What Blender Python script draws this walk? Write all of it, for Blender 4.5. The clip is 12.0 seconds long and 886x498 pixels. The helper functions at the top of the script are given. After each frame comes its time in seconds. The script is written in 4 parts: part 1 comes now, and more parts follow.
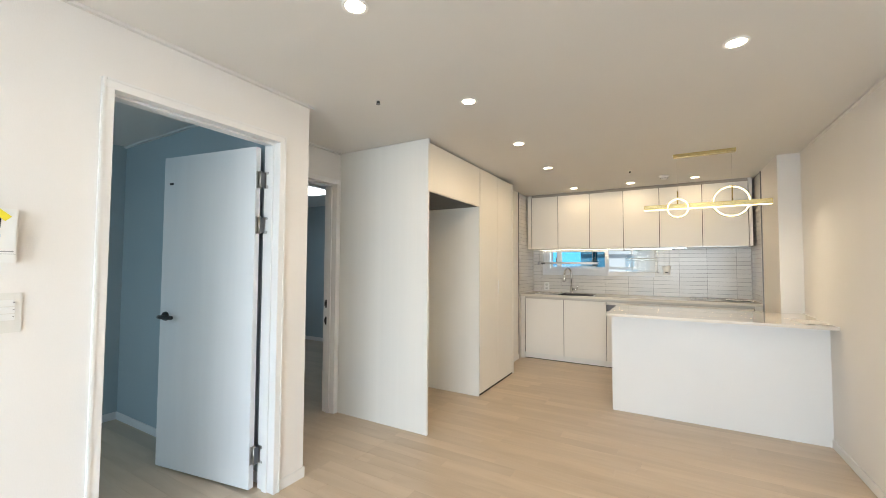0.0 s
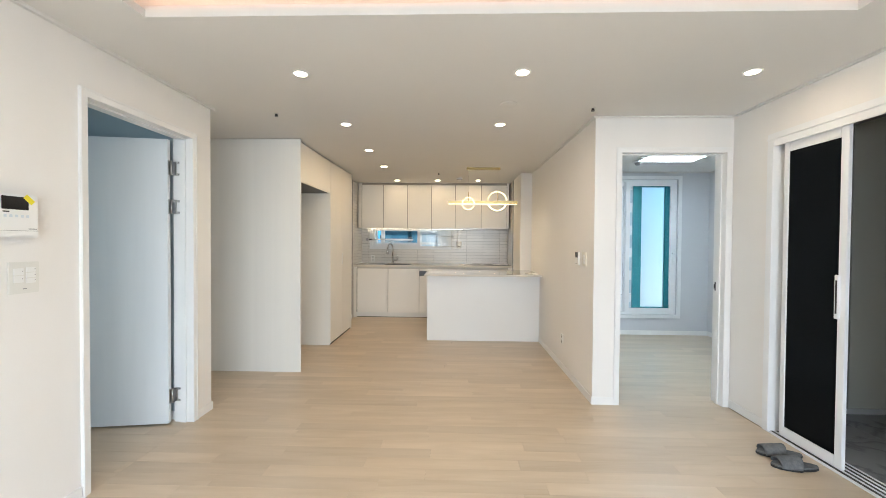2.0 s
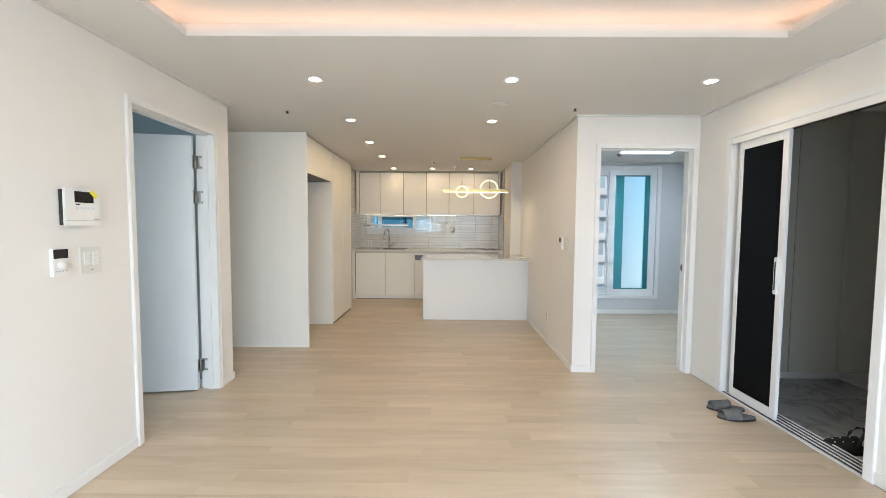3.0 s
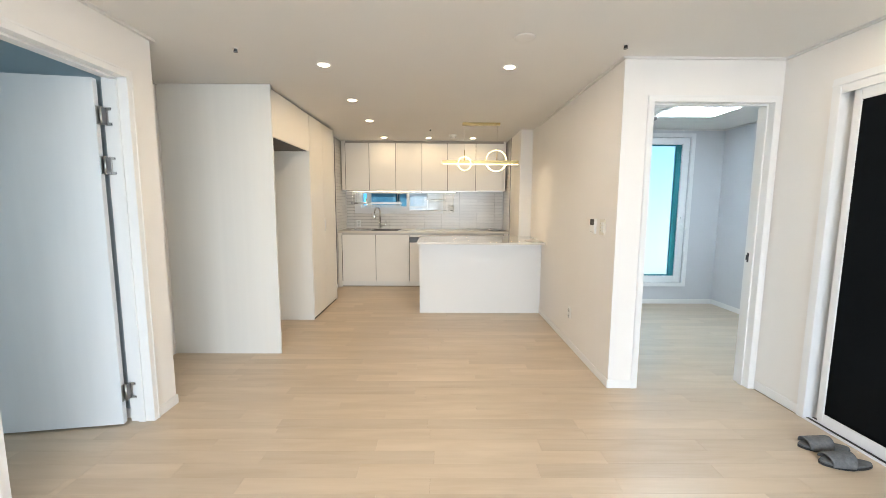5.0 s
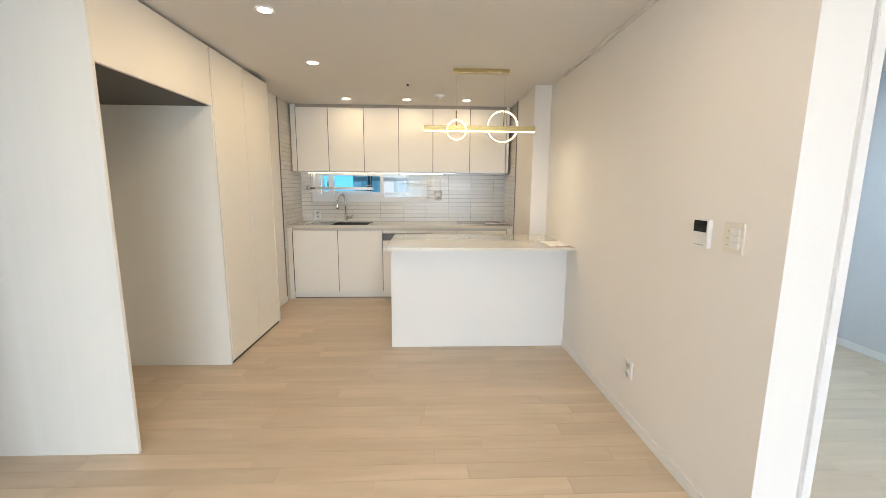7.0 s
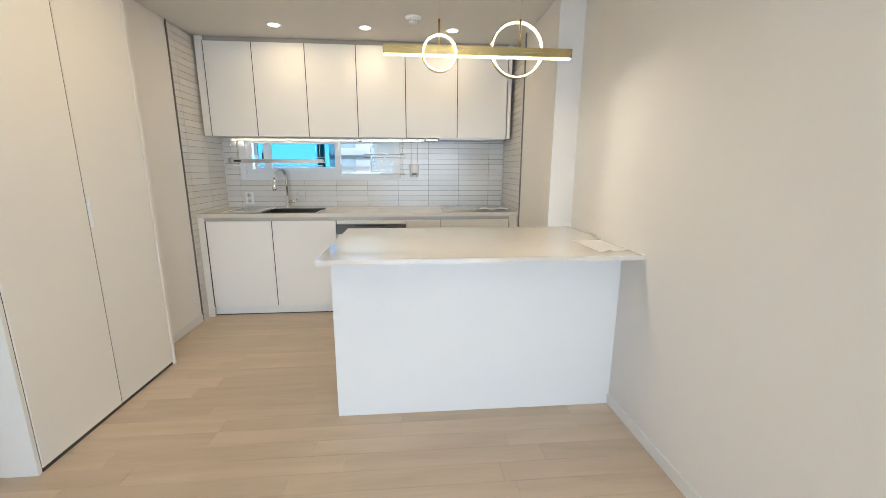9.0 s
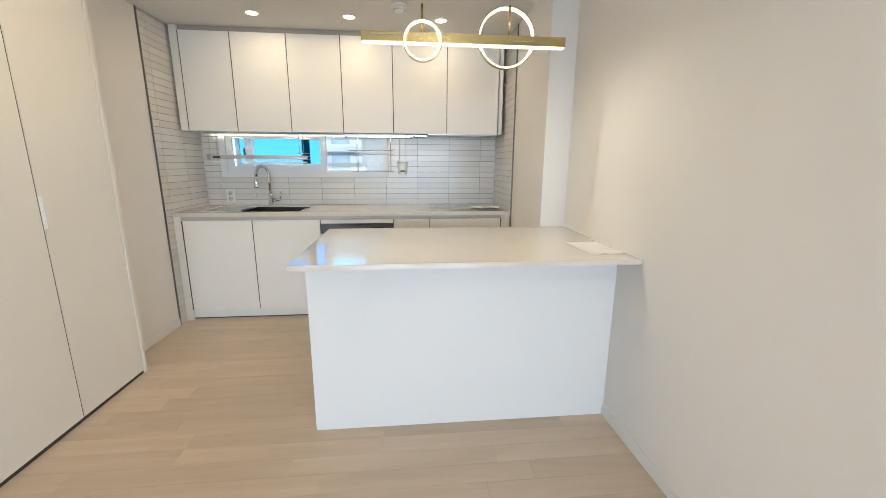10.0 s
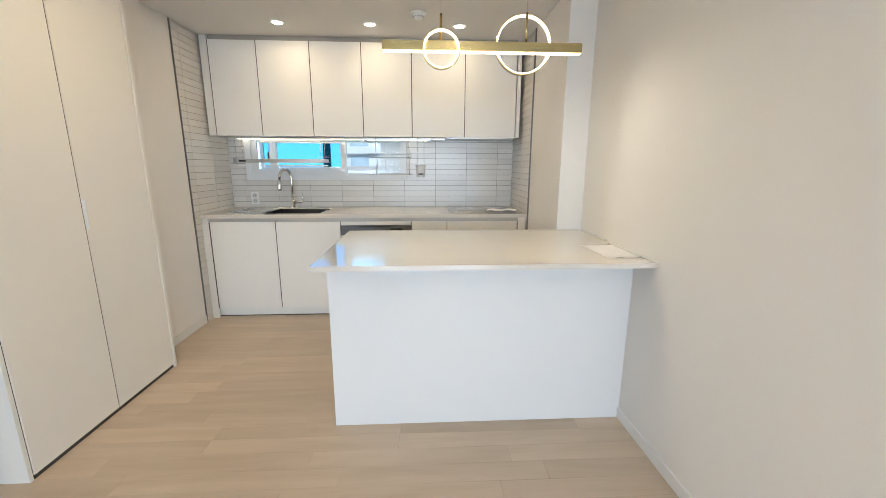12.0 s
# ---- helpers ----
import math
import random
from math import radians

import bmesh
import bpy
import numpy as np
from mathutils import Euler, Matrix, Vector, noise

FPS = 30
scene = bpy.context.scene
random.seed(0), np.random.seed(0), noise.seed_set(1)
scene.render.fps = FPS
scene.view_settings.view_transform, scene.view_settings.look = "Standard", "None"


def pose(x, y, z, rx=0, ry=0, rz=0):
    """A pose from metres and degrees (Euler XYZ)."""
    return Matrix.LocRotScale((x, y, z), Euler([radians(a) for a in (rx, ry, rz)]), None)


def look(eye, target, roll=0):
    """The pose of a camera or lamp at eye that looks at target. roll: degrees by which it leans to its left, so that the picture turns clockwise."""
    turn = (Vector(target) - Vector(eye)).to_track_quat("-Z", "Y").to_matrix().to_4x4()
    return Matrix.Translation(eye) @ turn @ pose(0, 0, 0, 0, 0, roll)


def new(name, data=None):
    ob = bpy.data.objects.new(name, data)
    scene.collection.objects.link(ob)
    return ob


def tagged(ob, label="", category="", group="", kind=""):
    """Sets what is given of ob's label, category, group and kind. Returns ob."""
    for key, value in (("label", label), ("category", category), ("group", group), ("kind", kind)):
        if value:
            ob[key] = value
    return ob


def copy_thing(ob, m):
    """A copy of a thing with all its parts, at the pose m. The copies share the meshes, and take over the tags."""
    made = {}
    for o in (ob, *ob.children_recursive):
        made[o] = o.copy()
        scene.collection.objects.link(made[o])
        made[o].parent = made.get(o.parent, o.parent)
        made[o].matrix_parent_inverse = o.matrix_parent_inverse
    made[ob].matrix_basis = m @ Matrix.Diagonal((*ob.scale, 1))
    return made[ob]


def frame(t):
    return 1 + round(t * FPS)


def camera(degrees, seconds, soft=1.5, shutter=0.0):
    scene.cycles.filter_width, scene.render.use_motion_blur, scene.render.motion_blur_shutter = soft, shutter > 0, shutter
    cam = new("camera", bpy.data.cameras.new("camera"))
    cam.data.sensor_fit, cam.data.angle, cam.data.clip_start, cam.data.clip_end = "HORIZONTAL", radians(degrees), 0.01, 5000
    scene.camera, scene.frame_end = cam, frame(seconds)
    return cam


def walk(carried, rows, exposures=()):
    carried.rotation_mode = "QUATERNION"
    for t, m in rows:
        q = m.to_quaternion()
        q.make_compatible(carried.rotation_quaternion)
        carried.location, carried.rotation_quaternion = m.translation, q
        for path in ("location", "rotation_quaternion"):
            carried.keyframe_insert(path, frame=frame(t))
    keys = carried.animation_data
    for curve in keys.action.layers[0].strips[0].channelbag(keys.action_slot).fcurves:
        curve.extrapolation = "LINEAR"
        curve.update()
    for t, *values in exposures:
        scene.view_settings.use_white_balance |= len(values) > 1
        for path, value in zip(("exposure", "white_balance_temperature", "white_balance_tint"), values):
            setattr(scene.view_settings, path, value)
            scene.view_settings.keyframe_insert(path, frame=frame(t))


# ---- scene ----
cam = camera(97.2, 12.0, soft=0.8)
PATH = [
    (0, (0.126, 0.06, 1.302), (-0.874, 1.79, 1.383), 0.3),
    (0.5, (0.172, -0.25, 1.315), (-0.331, 1.686, 1.349), 0.5),
    (1, (0.133, -0.557, 1.334), (-0.104, 1.429, 1.356), 0.4),
    (1.5, (0.048, -0.879, 1.31), (-0.072, 1.118, 1.31), 0.4),
    (2, (0.022, -1.174, 1.295), (-0.037, 0.824, 1.26), 0.4),
    (2.5, (0.008, -1.4, 1.314), (-0.024, 0.598, 1.241), 0.4),
    (3, (-0.014, -1.524, 1.312), (-0.031, 0.472, 1.199), 0.4),
    (3.2, (-0.025, -1.548, 1.307), (-0.033, 0.447, 1.169), 0.3),
    (4.8, (-0.069, -0.858, 1.323), (-0.042, 1.128, 1.091), 0.2),
    (5, (-0.09, -0.728, 1.325), (-0.074, 1.258, 1.097), 0.3),
    (5.5, (-0.085, -0.4, 1.316), (-0.053, 1.586, 1.081), 0.3),
    (6, (-0.06, -0.013, 1.333), (-0.023, 1.971, 1.081), 0.2),
    (6.5, (-0.078, 0.367, 1.336), (-0.026, 2.348, 1.063), 0.3),
    (7, (-0.032, 0.767, 1.338), (0.046, 2.742, 1.033), 0.4),
    (7.2, (-0.055, 0.908, 1.345), (0.048, 2.878, 1.02), 0.4),
    (8.8, (0.055, 2.011, 1.277), (0.209, 3.962, 0.867), 0.1),
    (9, (0.05, 2.078, 1.281), (0.218, 4.029, 0.873), 0.2),
    (9.5, (0.069, 2.182, 1.282), (0.255, 4.128, 0.862), 0.3),
    (10, (0.113, 2.206, 1.284), (0.305, 4.15, 0.86), 0.3),
    (10.5, (0.124, 2.193, 1.29), (0.304, 4.14, 0.867), 0.3),
    (11, (0.118, 2.176, 1.301), (0.271, 4.125, 0.877), 0.2),
    (11.5, (0.116, 2.169, 1.299), (0.243, 4.12, 0.878), 0.2),
    (12, (0.111, 2.163, 1.297), (0.216, 4.116, 0.88), 0.2),
]
EXPOSURES = [(0, 0.11, 6200, 8), (0.5, 0.06, 6350, 9), (1.5, -0.04, 6350, 9), (2.5, -0.17, 6250, 8.5), (3.2, -0.19, 6250, 8.5), (5.0, 0.12, 6300, 9), (6.5, 0.14, 6250, 9), (7.2, 0.14, 6200, 9), (8.8, 0.16, 5600, 7), (10.5, 0.14, 5600, 7), (12.0, 0.14, 5600, 7)]
walk(cam, [(t, look(eye, target, roll)) for t, eye, target, roll in PATH], EXPOSURES)

# ---- light of the place ----
world = bpy.data.worlds.new("sky")
scene.world = world
world.use_nodes = True
_bg = world.node_tree.nodes["Background"]
_sky = world.node_tree.nodes.new("ShaderNodeTexSky")
_sky.sky_type, _sky.sun_disc = "NISHITA", False
_sky.sun_elevation, _sky.sun_rotation = radians(41), radians(151)
world.node_tree.links.new(_sky.outputs["Color"], _bg.inputs["Color"])
_bg.inputs["Strength"].default_value = 0.10

sun = new("sun", bpy.data.lights.new("sun", "SUN"))
sun.data.energy, sun.data.angle, sun.data.color = 3.0, radians(0.5), (1.0, 0.95, 0.88)
sun.matrix_world = look((22, -40, 40), (0, 0, 0))

WARM = (1.0, 0.70, 0.37)
SPOT_WARM = (1.0, 0.80, 0.56)
DAY = (0.77, 0.885, 1.0)
DOWNLIGHT_GLOW = 30.0
DOWNLIGHT_WATTS = 3.3
KITCHEN_WATTS = 1.6


def window_light(name, eye, target, w, h, watts, colour=DAY):
    """Skylight that enters through a window's opening."""
    data = bpy.data.lights.new(name, "AREA")
    data.shape, data.size, data.size_y, data.energy, data.color = "RECTANGLE", w, h, watts, colour
    ob = new(name, data)
    ob.matrix_world = look(eye, target)
    return ob


window_light("skylight_living", (0.3, -3.60, 1.35), (0.3, -2.98, 0.0), 3.0, 1.9, 330)
window_light("skylight_room_west", (-2.9, -1.32, 1.3), (-2.5, 1.2, 0.5), 1.3, 1.4, 11, (0.50, 0.80, 1.0))
window_light("skylight_room_north", (-5.55, 3.6, 1.4), (0, 3.2, 1.0), 1.2, 1.3, 2.2, (0.5, 0.78, 1.0))


# ---- materials ----
def mat(name, colour, rough=0.5, metal=0.0, var=0.05, scale=3.0, bump=0.0, bscale=220.0, stretch=(1, 1, 1), spec=0.5, coat=0.0, piece=0.0, rvar=0.06):
    """A surface of one colour, uneven at two scales, with fine relief."""
    m = bpy.data.materials.new(name)
    m.use_nodes = True
    nt = m.node_tree
    n, li = nt.nodes, nt.links
    p = n["Principled BSDF"]
    p.inputs["Metallic"].default_value = metal
    p.inputs["Specular IOR Level"].default_value = spec
    p.inputs["Coat Weight"].default_value = coat
    p.inputs["Coat Roughness"].default_value = 0.03
    tc = n.new("ShaderNodeTexCoord")
    mp = n.new("ShaderNodeMapping")
    mp.inputs["Scale"].default_value = stretch
    li.new(tc.outputs["Object"], mp.inputs["Vector"])
    big = n.new("ShaderNodeTexNoise")
    big.inputs["Scale"].default_value, big.inputs["Detail"].default_value = scale, 4
    li.new(mp.outputs["Vector"], big.inputs["Vector"])
    fine = n.new("ShaderNodeTexNoise")
    fine.inputs["Scale"].default_value, fine.inputs["Detail"].default_value = bscale, 3
    li.new(mp.outputs["Vector"], fine.inputs["Vector"])
    mx = n.new("ShaderNodeMath")
    mx.operation = "MULTIPLY_ADD"
    mx.inputs[1].default_value = 0.3
    li.new(fine.outputs["Fac"], mx.inputs[0])
    li.new(big.outputs["Fac"], mx.inputs[2])
    ramp = n.new("ShaderNodeValToRGB")
    ramp.color_ramp.elements[0].position, ramp.color_ramp.elements[1].position = 0.4, 0.9
    ramp.color_ramp.elements[0].color = (*[c * (1 - var) for c in colour], 1)
    ramp.color_ramp.elements[1].color = (*[min(1, c * (1 + var)) for c in colour], 1)
    li.new(mx.outputs[0], ramp.inputs["Fac"])
    out = ramp.outputs["Color"]
    if piece:
        oi = n.new("ShaderNodeObjectInfo")
        hsv = n.new("ShaderNodeHueSaturation")
        mr = n.new("ShaderNodeMapRange")
        mr.inputs["To Min"].default_value, mr.inputs["To Max"].default_value = 1 - piece, 1 + piece
        li.new(oi.outputs["Random"], mr.inputs["Value"])
        li.new(mr.outputs["Result"], hsv.inputs["Value"])
        li.new(out, hsv.inputs["Color"])
        out = hsv.outputs["Color"]
    li.new(out, p.inputs["Base Color"])
    rr = n.new("ShaderNodeMapRange")
    rr.inputs["To Min"].default_value, rr.inputs["To Max"].default_value = max(0.02, rough - rvar), min(1, rough + rvar)
    li.new(big.outputs["Fac"], rr.inputs["Value"])
    li.new(rr.outputs["Result"], p.inputs["Roughness"])
    if bump:
        b = n.new("ShaderNodeBump")
        b.inputs["Strength"].default_value, b.inputs["Distance"].default_value = bump, 0.001
        li.new(fine.outputs["Fac"], b.inputs["Height"])
        li.new(b.outputs["Normal"], p.inputs["Normal"])
    return m


def wood_floor(name, per_object):
    """Pale laminate: long grain along x, faint knots, each plank of its own tone."""
    m = bpy.data.materials.new(name)
    m.use_nodes = True
    nt = m.node_tree
    n, li = nt.nodes, nt.links
    p = n["Principled BSDF"]
    tc = n.new("ShaderNodeTexCoord")
    if per_object:
        rnd = n.new("ShaderNodeObjectInfo").outputs["Random"]
    else:
        rnd = n.new("ShaderNodeNewGeometry").outputs["Random Per Island"]
    geo = n.new("ShaderNodeNewGeometry")
    off = n.new("ShaderNodeCombineXYZ")
    m9 = n.new("ShaderNodeMath")
    m9.operation = "MULTIPLY"
    m9.inputs[1].default_value = 37.0
    li.new(rnd, m9.inputs[0])
    li.new(m9.outputs[0], off.inputs["X"])
    li.new(m9.outputs[0], off.inputs["Z"])
    add = n.new("ShaderNodeVectorMath")
    li.new(geo.outputs["Position"], add.inputs[0])
    li.new(off.outputs["Vector"], add.inputs[1])

    def grain(sx, sy, scale, detail):
        mp = n.new("ShaderNodeMapping")
        mp.inputs["Scale"].default_value = (sx, sy, 1)
        li.new(add.outputs["Vector"], mp.inputs["Vector"])
        t = n.new("ShaderNodeTexNoise")
        t.inputs["Scale"].default_value, t.inputs["Detail"].default_value = scale, detail
        t.inputs["Distortion"].default_value = 0.5
        li.new(mp.outputs["Vector"], t.inputs["Vector"])
        return t.outputs["Fac"]

    broad, fine = grain(0.9, 6.5, 2.0, 4), grain(2.0, 55.0, 2.0, 4)
    mix = n.new("ShaderNodeMath")
    mix.operation = "MULTIPLY_ADD"
    mix.inputs[1].default_value = 0.22
    li.new(fine, mix.inputs[0])
    li.new(broad, mix.inputs[2])
    ramp = n.new("ShaderNodeValToRGB")
    e = ramp.color_ramp.elements
    e[0].position, e[1].position = 0.36, 0.88
    e[0].color, e[1].color = (0.505, 0.40, 0.285, 1), (0.61, 0.50, 0.38, 1)
    li.new(mix.outputs[0], ramp.inputs["Fac"])
    hsv = n.new("ShaderNodeHueSaturation")
    mr = n.new("ShaderNodeMapRange")
    mr.inputs["To Min"].default_value, mr.inputs["To Max"].default_value = 0.93, 1.07
    li.new(rnd, mr.inputs["Value"])
    li.new(mr.outputs["Result"], hsv.inputs["Value"])
    li.new(ramp.outputs["Color"], hsv.inputs["Color"])
    li.new(hsv.outputs["Color"], p.inputs["Base Color"])
    rr = n.new("ShaderNodeMapRange")
    rr.inputs["To Min"].default_value, rr.inputs["To Max"].default_value = 0.29, 0.36
    li.new(broad, rr.inputs["Value"])
    li.new(rr.outputs["Result"], p.inputs["Roughness"])
    b = n.new("ShaderNodeBump")
    b.inputs["Strength"].default_value, b.inputs["Distance"].default_value = 0.05, 0.001
    li.new(fine, b.inputs["Height"])
    li.new(b.outputs["Normal"], p.inputs["Normal"])
    return m


def marble(name, base, vein):
    m = mat(name, base, 0.22, var=0.06, scale=1.5, rvar=0.05)
    nt = m.node_tree
    n, li = nt.nodes, nt.links
    p = n["Principled BSDF"]
    old = p.inputs["Base Color"].links[0].from_socket
    tc = n.new("ShaderNodeTexCoord")
    w = n.new("ShaderNodeTexNoise")
    w.inputs["Scale"].default_value, w.inputs["Detail"].default_value, w.inputs["Distortion"].default_value = 1.6, 8, 1.5
    li.new(tc.outputs["Object"], w.inputs["Vector"])
    r = n.new("ShaderNodeValToRGB")
    r.color_ramp.elements[0].position, r.color_ramp.elements[1].position = 0.47, 0.53
    mid = r.color_ramp.elements.new(0.5)
    for el in r.color_ramp.elements:
        el.color = (0, 0, 0, 1)
    mid.color = (1, 1, 1, 1)
    li.new(w.outputs["Fac"], r.inputs["Fac"])
    mixn = n.new("ShaderNodeMix")
    mixn.data_type = "RGBA"
    mixn.inputs["B"].default_value = (*vein, 1)
    li.new(r.outputs["Color"], mixn.inputs["Factor"])
    li.new(old, mixn.inputs["A"])
    li.new(mixn.outputs["Result"], p.inputs["Base Color"])
    return m


def glow(name, colour, strength):
    m = bpy.data.materials.new(name)
    m.use_nodes = True
    p = m.node_tree.nodes["Principled BSDF"]
    p.inputs["Base Color"].default_value = (0.8, 0.8, 0.8, 1)
    p.inputs["Emission Color"].default_value = (*colour, 1)
    p.inputs["Emission Strength"].default_value = strength
    return m


def glass(name, tint=(1, 1, 1), rough=0.0):
    m = bpy.data.materials.new(name)
    m.use_nodes = True
    p = m.node_tree.nodes["Principled BSDF"]
    p.inputs["Base Color"].default_value = (*tint, 1)
    p.inputs["Roughness"].default_value = rough
    p.inputs["Transmission Weight"].default_value = 1.0
    p.inputs["IOR"].default_value = 1.15
    return m


WALL = mat("wallpaper", (0.79, 0.77, 0.745), 0.75, var=0.03, scale=1.3, bump=0.35, bscale=420, stretch=(1, 1, 0.25))
BEDWALL = mat("grey_wallpaper", (0.60, 0.61, 0.635), 0.75, var=0.03, scale=1.3, bump=0.35, bscale=420, stretch=(1, 1, 0.25))
BLUEWALL = mat("blue_grey_wallpaper", (0.40, 0.475, 0.505), 0.75, var=0.03, scale=1.3, bump=0.35, bscale=420, stretch=(1, 1, 0.25))
CEIL = mat("ceiling_paper", (0.70, 0.685, 0.66), 0.8, var=0.02, scale=1.0, bump=0.25, bscale=350)
TRIM = mat("white_trim", (0.79, 0.785, 0.775), 0.4, var=0.025, scale=4, bump=0.05, bscale=90)
DOORW = mat("door_film", (0.74, 0.755, 0.765), 0.45, var=0.03, scale=2, bump=0.12, bscale=160, stretch=(6, 6, 0.5))
CABW = mat("cream_lacquer", (0.83, 0.805, 0.755), 0.42, var=0.02, scale=1.5, bump=0.03, bscale=300)
PANELW = mat("white_panel", (0.79, 0.785, 0.75), 0.48, var=0.025, scale=1.5, bump=0.15, bscale=60, stretch=(8, 8, 0.15))
ISLW = mat("island_panel", (0.80, 0.80, 0.79), 0.35, var=0.02, scale=1.2, bump=0.02, bscale=200)
DARKGAP = mat("shadow_gap", (0.06, 0.055, 0.05), 0.7, var=0.1)
QUARTZ = mat("quartz_top", (0.72, 0.68, 0.61), 0.07, var=0.012, scale=9, bscale=500, rvar=0.02, coat=0.7)
QUARTZ_B = mat("quartz_counter", (0.68, 0.63, 0.55), 0.18, var=0.015, scale=9, bscale=500, rvar=0.05)
TILE = mat("glazed_tile", (0.70, 0.68, 0.645), 0.21, var=0.03, rvar=0.03, scale=5, bump=0.06, bscale=60, piece=0.05)
GROUT = mat("grey_grout", (0.20, 0.19, 0.175), 0.9, var=0.12, scale=20, bump=0.3, bscale=400)
CHROME = mat("chrome", (0.78, 0.78, 0.78), 0.08, 1.0, var=0.02, rvar=0.03)
STEEL = mat("brushed_steel", (0.52, 0.51, 0.49), 0.32, 1.0, var=0.06, scale=6, bump=0.1, bscale=300, stretch=(1, 12, 12))
DSTEEL = mat("dark_steel", (0.20, 0.20, 0.205), 0.35, 0.9, var=0.06, scale=6)
GOLD = mat("brushed_brass", (0.52, 0.42, 0.20), 0.26, 1.0, var=0.015, scale=8, bump=0.01, bscale=300, stretch=(1, 10, 10))
BLACK = mat("black_plastic", (0.02, 0.02, 0.022), 0.35, var=0.15)
SCREEN = mat("dark_screen", (0.012, 0.013, 0.015), 0.08, var=0.1, rvar=0.02)
BLACKGLASS = mat("black_glass", (0.006, 0.007, 0.008), 0.06, var=0.1, rvar=0.02, spec=0.04)
WPLAST = mat("white_plastic", (0.80, 0.80, 0.785), 0.37, var=0.02, scale=10)
GPLAST = mat("grey_print", (0.33, 0.33, 0.33), 0.5, var=0.05)
YELLOW = mat("yellow_sticker", (0.85, 0.72, 0.04), 0.5, var=0.04)
FELT = mat("grey_felt", (0.13, 0.135, 0.14), 0.95, var=0.25, scale=60, bump=0.8, bscale=500)
RUBBER = mat("black_rubber", (0.012, 0.012, 0.013), 0.6, var=0.2, scale=30)
STUD = mat("pale_stud", (0.75, 0.74, 0.68), 0.25, var=0.05)
PAPER = mat("paper", (0.82, 0.80, 0.78), 0.8, var=0.02, scale=8)
FILM = mat("grey_film", (0.46, 0.46, 0.46), 0.16, var=0.18, scale=9, bump=0.6, bscale=26, spec=0.7)
MARBLE = marble("marble_tile", (0.52, 0.525, 0.525), (0.36, 0.36, 0.365))
# Greyish white film, its colour lowered to hold the foyer's dimness.
SHOECAB = mat("shoe_cabinet_dimmed", (0.37, 0.375, 0.34), 0.5, var=0.02, scale=2)
TEAL = mat("blue_green_frame", (0.035, 0.22, 0.25), 0.4, var=0.08, scale=2)
PVC = mat("white_pvc", (0.78, 0.79, 0.80), 0.37, var=0.02, scale=5)
FLOOR_P = wood_floor("laminate_plank", True)
FLOOR_S = wood_floor("laminate_far", False)
SEAM = mat("plank_seam", (0.27, 0.20, 0.135), 0.8, var=0.1)
GLASS = glass("window_glass", (0.96, 0.99, 1.0))
LAMP_W = glow("downlight_glow", SPOT_WARM, DOWNLIGHT_GLOW)
RING_G = glow("ring_glow", (1.0, 0.78, 0.42), 5.0)
STRIP_G = glow("strip_glow", (1.0, 0.80, 0.50), 17.0)
STRIP_S = glow("strip_soft_glow", (1.0, 0.90, 0.66), 3.0)
COVE_G = glow("cove_glow", (1.0, 0.60, 0.40), 6.0)
DIM_G = glow("dim_panel_glow", (0.9, 0.96, 1.0), 3.5)
PANEL_G = glow("panel_glow", (0.76, 0.90, 1.0), 24.0)


# ---- mesh helpers ----
def bx(x0, x1, y0, y1, z0, z1, bevel=0.0, bm=None):
    """A box between two corners, its edges rounded by bevel."""
    part_bm = bmesh.new()
    bmesh.ops.create_cube(part_bm, size=1)
    for v in part_bm.verts:
        v.co = Vector(((x0 + x1) / 2 + v.co.x * (x1 - x0), (y0 + y1) / 2 + v.co.y * (y1 - y0), (z0 + z1) / 2 + v.co.z * (z1 - z0)))
    if bevel:
        bmesh.ops.bevel(part_bm, geom=list(part_bm.edges), offset=bevel, segments=2, affect="EDGES", clamp_overlap=True)
    if bm is None:
        return part_bm
    return join(bm, part_bm)


def join(bm, other, m=None):
    """Adds other's faces to bm and frees it."""
    if m is not None:
        other.transform(m)
    other.verts.index_update()
    vs = [bm.verts.new(v.co) for v in other.verts]
    for f in other.faces:
        nf = bm.faces.new([vs[v.index] for v in f.verts])
        nf.smooth = f.smooth
    other.free()
    return bm


def cyl(p0, p1, r0, r1=None, seg=20, bm=None, smooth=True):
    """A capped cylinder or cone from p0 to p1."""
    p0, p1 = Vector(p0), Vector(p1)
    r1 = r0 if r1 is None else r1
    c = bmesh.new()
    bmesh.ops.create_cone(c, cap_ends=True, segments=seg, radius1=r0, radius2=r1, depth=(p1 - p0).length)
    c.transform(Matrix.Translation((p0 + p1) / 2) @ (p1 - p0).to_track_quat("Z", "Y").to_matrix().to_4x4())
    for f in c.faces:
        f.smooth = smooth and len(f.verts) == 4
    return c if bm is None else join(bm, c)


